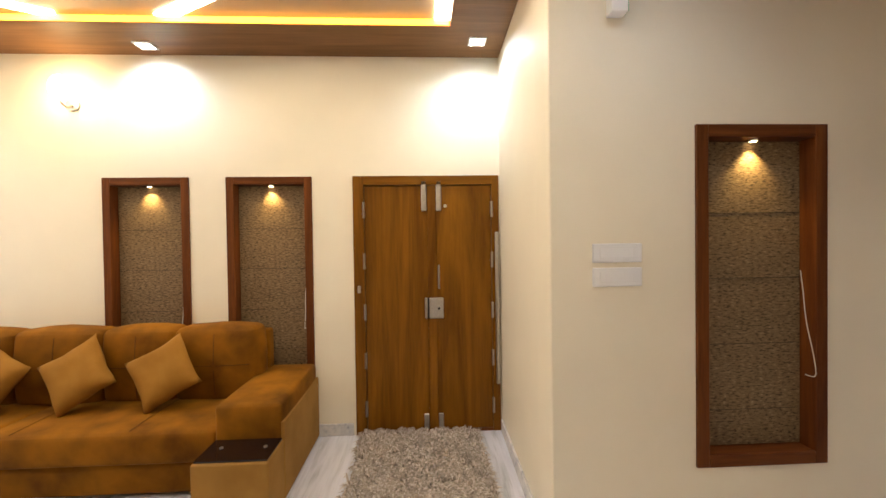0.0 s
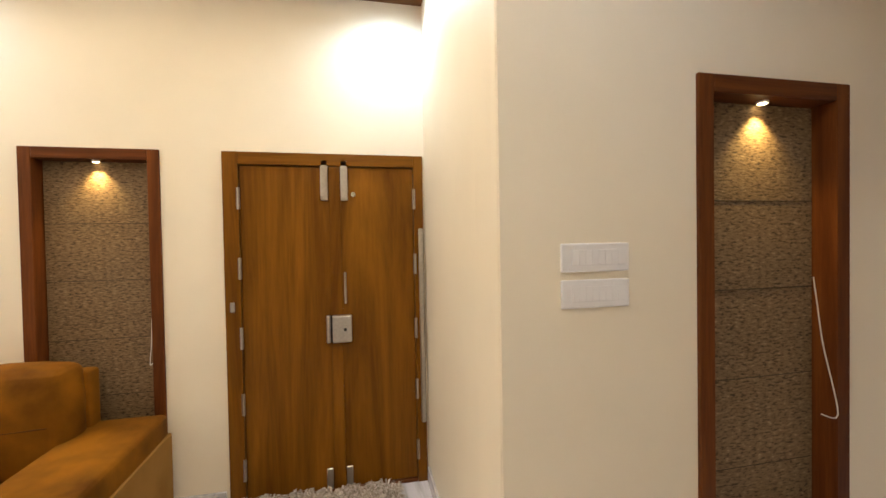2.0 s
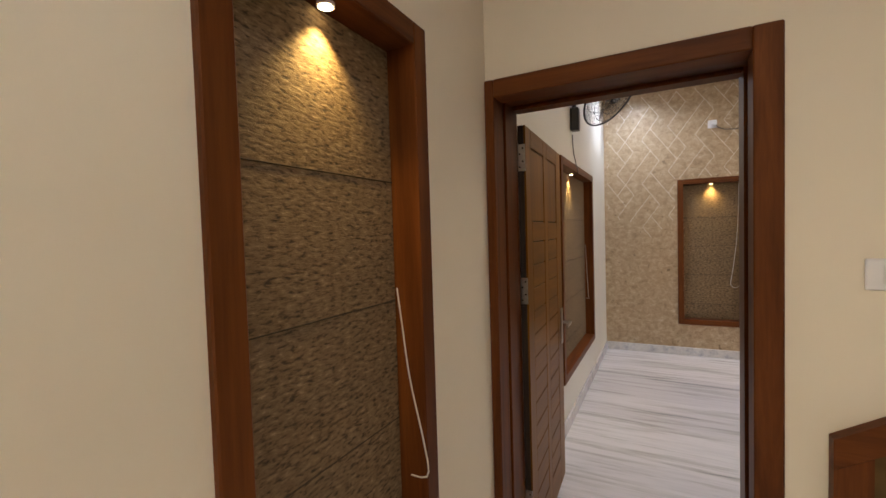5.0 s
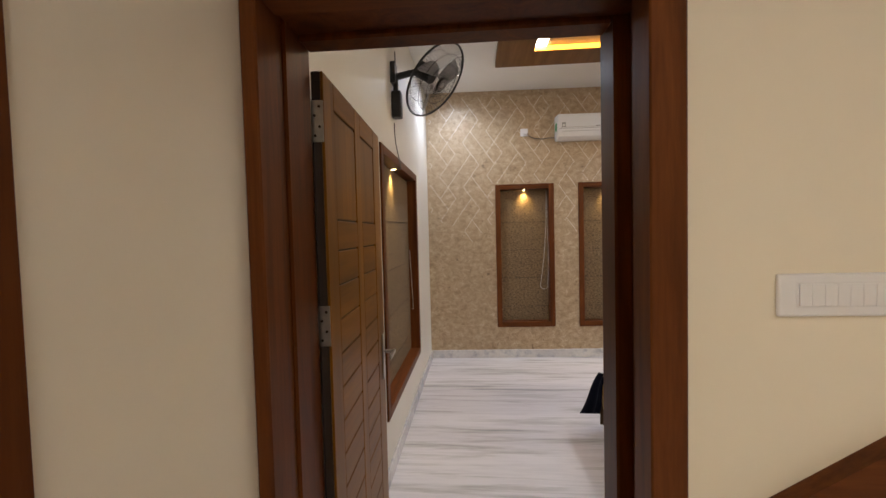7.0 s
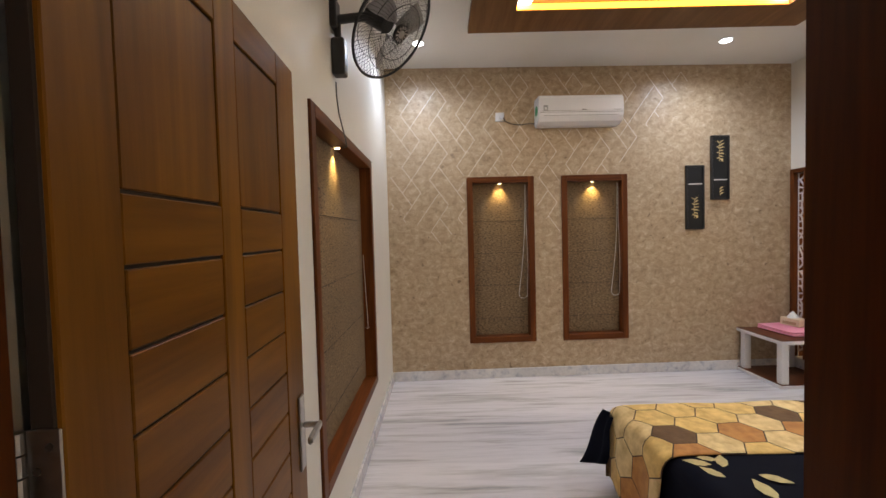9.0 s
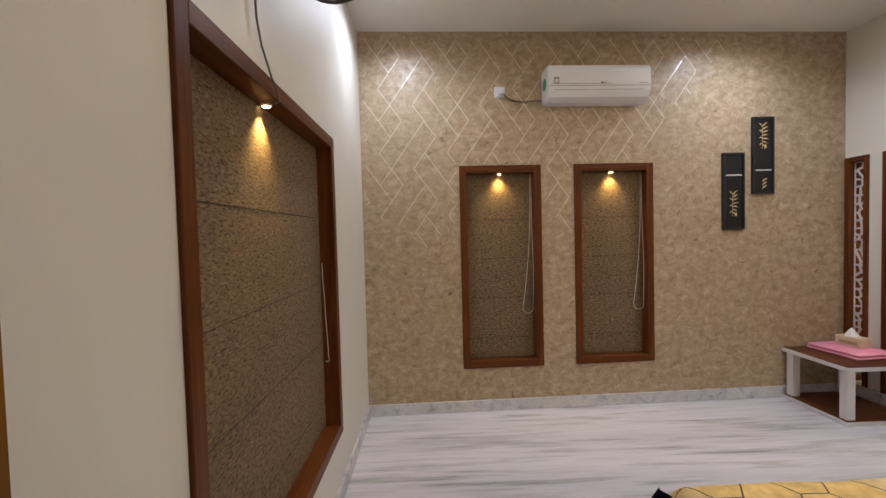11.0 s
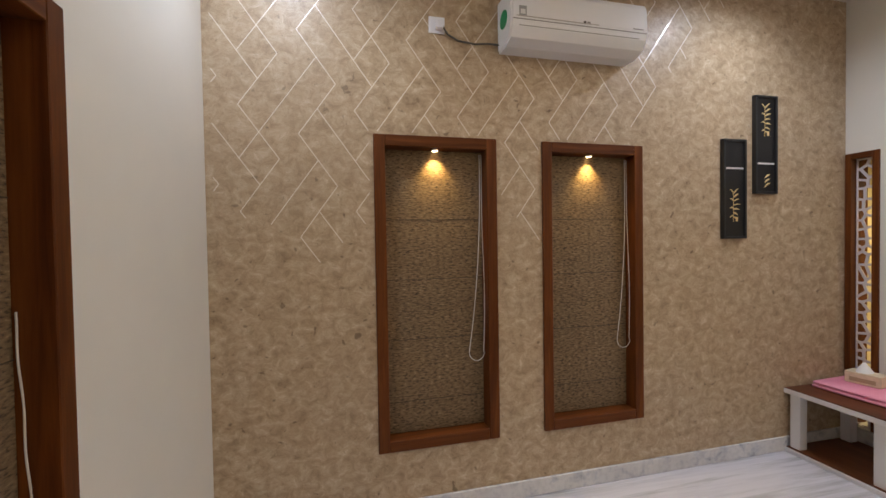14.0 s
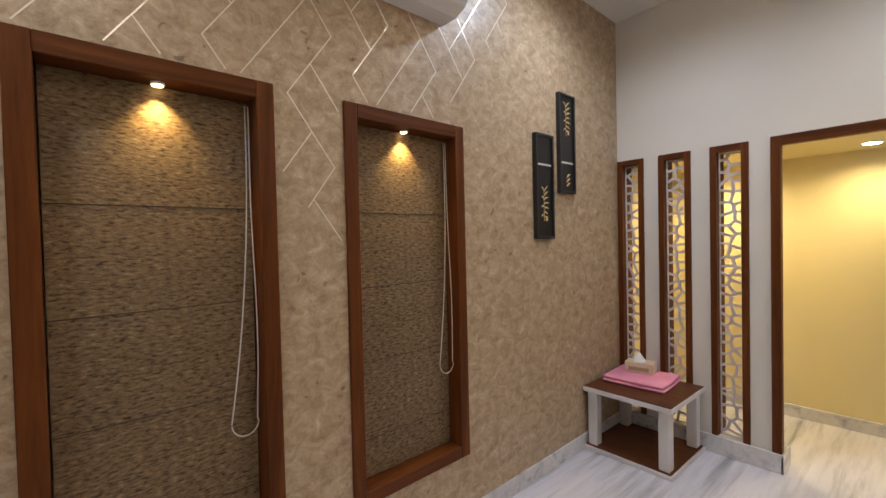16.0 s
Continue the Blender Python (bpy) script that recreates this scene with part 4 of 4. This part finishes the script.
def foil(a, b):
    d = (b - a)
    n = max(1, int(d.length / 0.04))
    runs, cur = [], []
    for k in range(n + 1):
        p = a + d * (k / n)
        if shown(p):
            cur.append(p)
        elif cur:
            runs.append(cur)
            cur = []
    if cur:
        runs.append(cur)
    q = Vector((-d.y, d.x)).normalized() * 0.0022
    for r in runs:
        if len(r) < 2:
            continue
        p0, p1 = r[0], r[-1]
        vs = [bm.verts.new((p.x, -0.0012, p.y)) for p in (p0 - q, p1 - q, p1 + q, p0 + q)]
        bm.faces.new(vs)


# one repeat of the pattern, six units wide and four high: falling and rising lines
UX, UZ, OX, OZ = 0.0955, 0.1342, -1.543, 2.514
REPEAT = [((-2, -2), (0, -4)), ((2, 2), (5, -1)), ((1, -3), (3, -5)), ((-1, 1), (-2, 0)), ((0, 0), (-2, -2)), ((2, 0), (-1, -3)), ((3, -1), (1, -3))]
for i in range(-3, 5):
    for j in range(-3, 4):
        for p, q in REPEAT:
            foil(*[Vector((OX + UX * (6 * i + a), OZ + UZ * (4 * j + b))) for a, b in (p, q)])
ext = bmesh.ops.extrude_face_region(bm, geom=bm.faces[:])["geom"]
for v in ext:
    if isinstance(v, bmesh.types.BMVert):
        v.co.y += 0.0009
trim = solid("trim", bm, FOIL, "silver foil lines in a diamond pattern on the wallpaper", "wall decoration")
trim.matrix_world = M_FAR


# ---- lattice screens and the passage opening ----
def clip(poly, n, d):
    out = []
    for i, p in enumerate(poly):
        q = poly[(i + 1) % len(poly)]
        a, b = p.dot(n) - d, q.dot(n) - d
        if a <= 0:
            out.append(p)
        if (a < 0 < b) or (b < 0 < a):
            out.append(p + (q - p) * (a / (a - b)))
    return out


def lattice(w, h, seed, bar=0.0088, thick=0.008):
    """A cut panel: irregular cells, each a hole with a rim half a bar wide."""
    rng = random.Random(seed)
    nx, nz = 2, int(h / 0.070)
    pts = [Vector(((i + 0.5 + rng.uniform(-0.42, 0.42)) * w / nx, (j + 0.5 + rng.uniform(-0.42, 0.42)) * h / nz)) for j in range(nz) for i in range(nx)]
    bm = bmesh.new()
    for p in pts:
        poly = [Vector(c) for c in ((0, 0), (w, 0), (w, h), (0, h))]
        inner = [Vector(c) for c in ((0, 0), (w, 0), (w, h), (0, h))]
        for q in pts:
            if q is p or (q - p).length > 0.3:
                continue
            n = (q - p).normalized()
            d = ((p + q) / 2).dot(n)
            poly, inner = clip(poly, n, d), clip(inner, n, d - bar)
        for n, d in ((Vector((1, 0)), w - bar), (Vector((-1, 0)), -bar), (Vector((0, 1)), h - bar), (Vector((0, -1)), -bar)):
            inner = clip(inner, n, d)
        if len(poly) < 3 or len(inner) < 3:
            continue
        k = len(inner)
        m = len(poly)
        for y in (0.0, thick):
            a = [bm.verts.new((v.x, y, v.y)) for v in poly]
            b = [bm.verts.new((v.x, y, v.y)) for v in inner]
            # ring between outline and hole, walked by angle
            c = sum(inner, Vector((0, 0))) / k
            angle = lambda v: math.atan2(v.y - c.y, v.x - c.x)
            oa = sorted(range(m), key=lambda s: angle(poly[s]))
            ob_ = sorted(range(k), key=lambda s: angle(inner[s]))
            i = j = 0
            while i < m or j < k:
                ai, bj = oa[i % m], ob_[j % k]
                na, nb = oa[(i + 1) % m], ob_[(j + 1) % k]
                ta = angle(poly[na]) + (2 * math.pi if i + 1 >= m else 0)
                tb = angle(inner[nb]) + (2 * math.pi if j + 1 >= k else 0)
                if j >= k or (i < m and ta <= tb):
                    bm.faces.new((a[ai], a[na], b[bj]))
                    i += 1
                else:
                    bm.faces.new((a[ai], b[nb], b[bj]))
                    j += 1
        for s in range(k):
            p0, p1 = inner[s], inner[(s + 1) % k]
            bm.faces.new([bm.verts.new(v) for v in ((p0.x, 0, p0.y), (p1.x, 0, p1.y), (p1.x, thick, p1.y), (p0.x, thick, p0.y))])
    return bm


for i, (a, b) in enumerate(SCREENS):
    w = b - a
    ob = thing("lattice_screen", M_RIGHT @ pose(-b, 0, 0.128), "tall brown framed screen with pale cut lattice", "screen", "lattice screens")
    f = 0.042
    e = f
    H = 2.135 - 0.128
    part("frame", box((0.002, -0.014, 0), (e, 0.155, H), 0.003), FRAME_V, ob)
    part("frame", box((w - f, -0.014, 0), (w, 0.155, H), 0.003), FRAME_V, ob)
    part("frame", box((e, -0.014, H - f), (w - f, 0.155, H), 0.003), FRAME_X, ob)
    lat = part("lattice", lattice(w - f - e, H - f, 20 + i), JALI, ob, "pale lilac-grey cut lattice panel")
    lat.location = (e, 0.04, 0)
pf = thing("door_frame", M_RIGHT, "brown wooden frame of the open passage doorway", "door frame", kind="structure")
a, b = -DOOR_R[1], -DOOR_R[0]
part("post", box((a, -0.014, 0.126), (a + 0.052, 0.04, LINTEL), 0.003), FRAME_V, pf)
part("post", box((b - 0.052, -0.014, 0), (b, 0.04, LINTEL), 0.003), FRAME_V, pf)
part("head", box((a + 0.052, -0.014, LINTEL - 0.06), (b - 0.052, 0.04, LINTEL), 0.003), FRAME_X, pf)

# ---- side table, towel and tissues ----
tb = thing("side_table", pose(7.152, -1.538, 0), "low side table with brown top and pale grey legs", "table")
TX, TY = 0.305, 0.293
part("base_edge", box((-TX, -TY, 0.0), (TX, TY, 0.028), 0.003), TABLEWHITE, tb)
part("base_shelf", box((-TX + 0.012, -TY + 0.012, 0.0285), (TX - 0.012, TY - 0.012, 0.034), 0.001), TABLEWOOD, tb, "glossy brown base shelf")
part("top_edge", box((-TX, -TY, 0.42), (TX, TY, 0.452), 0.003), TABLEWHITE, tb)
part("tabletop", box((-TX + 0.006, -TY + 0.006, 0.4525), (TX - 0.006, TY - 0.006, 0.458), 0.001), TABLEWOOD, tb, "brown laminate tabletop")
for x in (-TX + 0.06, TX - 0.06):
    for y in (-TY + 0.06, TY - 0.06):
        part("leg", box((x - 0.034, y - 0.034, 0.034), (x + 0.034, y + 0.034, 0.42), 0.004), TABLEWHITE, tb)
tw = thing("towel", pose(7.205, -1.63, 0.459, 0, 0, 4), "folded pink towel lying on the side table", "towel")
for k, (w, d) in enumerate(((0.215, 0.185), (0.21, 0.18))):
    part("fold", cushion((-w, -d, 0.024 * k), (w, d, 0.024 * k + 0.023), 0.010, 2, 0.006), PINK, tw, smooth=True)
tx = thing("tissue_box", pose(7.235, -1.685, 0.512, 0, 0, 10), "cream patterned tissue box with a tissue pulled out", "tissue box")
part("carton", box((-0.098, -0.058, 0), (0.098, 0.058, 0.078), 0.004), CARTON, tx)
part("band", box((-0.07, 0.0575, 0.016), (0.07, 0.0592, 0.044)), plain("carton_print", (0.40, 0.30, 0.18), 0.6), tx)
bm = bmesh.new()
bmesh.ops.create_cone(bm, cap_ends=False, segments=14, radius1=0.05, radius2=0.012, depth=0.07, matrix=Matrix.Translation((0.01, 0, 0.108)))
bmesh.ops.subdivide_edges(bm, edges=bm.edges[:], cuts=2)
for v in bm.verts:
    v.co += Vector(noise.noise_vector(v.co * 30)) * 0.016
part("tissue", bm, TISSUE, tx, "crumpled white tissue", True)

# ---- bed ----
bed = thing("bed", pose(0, -0.1, 0), "low wooden bed with navy leaf-print sheet and mattress", "bed")
part("bed_base", box((3.35, -0.78, 0.0), (5.36, 0.965, 0.24), 0.01), TABLEWOOD, bed, "dark red-brown wooden bed base")
BX, BY = 5.42, 1.02
sheet = cushion((3.33, -0.82, 0.24), (BX - 0.012, BY - 0.012, 0.492), 0.05, 3, 0.006)
part("mattress", sheet, NAVY, bed, "mattress under a navy sheet", True)
# printed leaf sprigs on the sheet
rng = random.Random(11)
for k in range(9):
    cx, cy = 4.77 - 0.28 * (k % 4) - rng.uniform(0, 0.1), 0.80 - 0.36 * (k // 2) + rng.uniform(-0.08, 0.08)
    for q in range(5):
        bm = bmesh.new()
        a, s = rng.uniform(0, 6.28), rng.uniform(0.09, 0.14)
        ox, oy = cx + rng.uniform(-0.09, 0.09), cy + rng.uniform(-0.09, 0.09)
        vs = [bm.verts.new((ox + s * (u * math.cos(a) - w * math.sin(a)), oy + s * (u * math.sin(a) + w * math.cos(a)), 0.509 + 0.0003 * q)) for u, w in ((0, 0), (0.25, 0.2), (0.55, 0.24), (1, 0.02), (0.6, -0.2), (0.25, -0.18))]
        bm.faces.new(vs)
        part("leaf_print", bm, LEAFPRINT, bed, "cream printed leaf")


def drape(name, x0, x1, ytop0, ytop1, z, fall_side, fall_end, material, label):
    """A cloth over the bed: falls over the side at ytop1 and over the foot at x1, with UV by length along the cloth."""
    bm = bmesh.new()
    uvl = bm.loops.layers.uv.new("UVMap")
    step = 0.03
    us = np.arange(0, (x1 - x0) + fall_end + 1e-6, step)
    vs = np.arange(0, (ytop1 - ytop0) + fall_side + 1e-6, step)
    r = 0.07
    grid, uv = [], {}
    for u in us:
        row = []
        for v in vs:
            du, dv = u - (x1 - x0 - r), v - (ytop1 - ytop0 - r)
            def bend(d):
                if d <= 0:
                    return d, 0.0
                if d < r * math.pi / 2:
                    return r * math.sin(d / r), r * (1 - math.cos(d / r))
                return r, r + d - r * math.pi / 2
            ax, zx = bend(du)
            ay, zy = bend(dv)
            drop = max(zx, zy) if min(zx, zy) > 0 else zx + zy
            x, y = x1 - r + ax, ytop1 - r + ay
            fold = 0.012 * math.sin(u * 17 + 1.0) * min(1, zy / 0.2) if zy > zx else 0.012 * math.sin(v * 15) * min(1, zx / 0.2)
            wob = 0.008 * noise.noise((u * 4, v * 4, 1.7))
            if zy > zx:
                y += fold + 0.02 * min(1, zy / 0.3)
            elif zx > 0:
                x += fold
            vert = bm.verts.new((x, y, max(0.012, z - drop + wob)))
            uv[vert] = (u, v)
            row.append(vert)
        grid.append(row)
    for i in range(len(us) - 1):
        for j in range(len(vs) - 1):
            f = bm.faces.new((grid[i][j], grid[i + 1][j], grid[i + 1][j + 1], grid[i][j + 1]))
            for loop in f.loops:
                loop[uvl].uv = uv[loop.vert]
    ob = tagged(new(name, mesh_of(name, bm, material, True)), label, name.replace("_", " "))
    mod = ob.modifiers.new("thickness", "SOLIDIFY")
    mod.thickness, mod.offset = 0.006, 1
    return ob


drape("blanket", 4.82, BX + 0.012, -0.90, BY - 0.088, 0.512, 0.42, 0.38, HEX, "yellow and brown hexagon print blanket across the bed foot")
drape("bed_sheet", 3.37, 4.98, -0.88, 0.905, 0.498, 0.43, 0.0, NAVY, "navy cotton sheet hanging over the side of the bed")
for k in range(4):
    cx, cz = 4.62 - 0.36 * k, 0.30 + rng.uniform(-0.05, 0.05)
    for q in range(4):
        bm = bmesh.new()
        a, s = 1.57 + rng.uniform(-1.1, 1.1), rng.uniform(0.09, 0.14)
        ox, oz = cx + rng.uniform(-0.07, 0.07), cz + rng.uniform(-0.09, 0.03)
        vs = [bm.verts.new((ox + s * (u * math.cos(a) - w * math.sin(a)), 1.046 + 0.0004 * q, oz + s * (u * math.sin(a) + w * math.cos(a)))) for u, w in ((0, 0), (0.25, 0.2), (0.55, 0.24), (1, 0.02), (0.6, -0.2), (0.25, -0.18))]
        bm.faces.new(vs)
        part("leaf_print", bm, LEAFPRINT, bed, "cream printed leaf")
# corner of the navy sheet hanging out at the foot
bm = bmesh.new()
n = 8
for i in range(n + 1):
    for j in range(n + 1):
        u, w = i / n, j / n
        bm.verts.new((5.34 + 0.14 * u + 0.02 * math.sin(w * 6), 1.05 + 0.11 * w * (0.4 + u) + 0.012 * math.sin(u * 9), 0.46 - 0.27 * w - 0.06 * u * w))
bm.verts.ensure_lookup_table()
for i in range(n):
    for j in range(n):
        k = i * (n + 1) + j
        bm.faces.new((bm.verts[k], bm.verts[k + 1], bm.verts[k + n + 2], bm.verts[k + n + 1]))
corner = part("sheet_corner", bm, NAVY, bed, "hanging navy sheet corner", True)
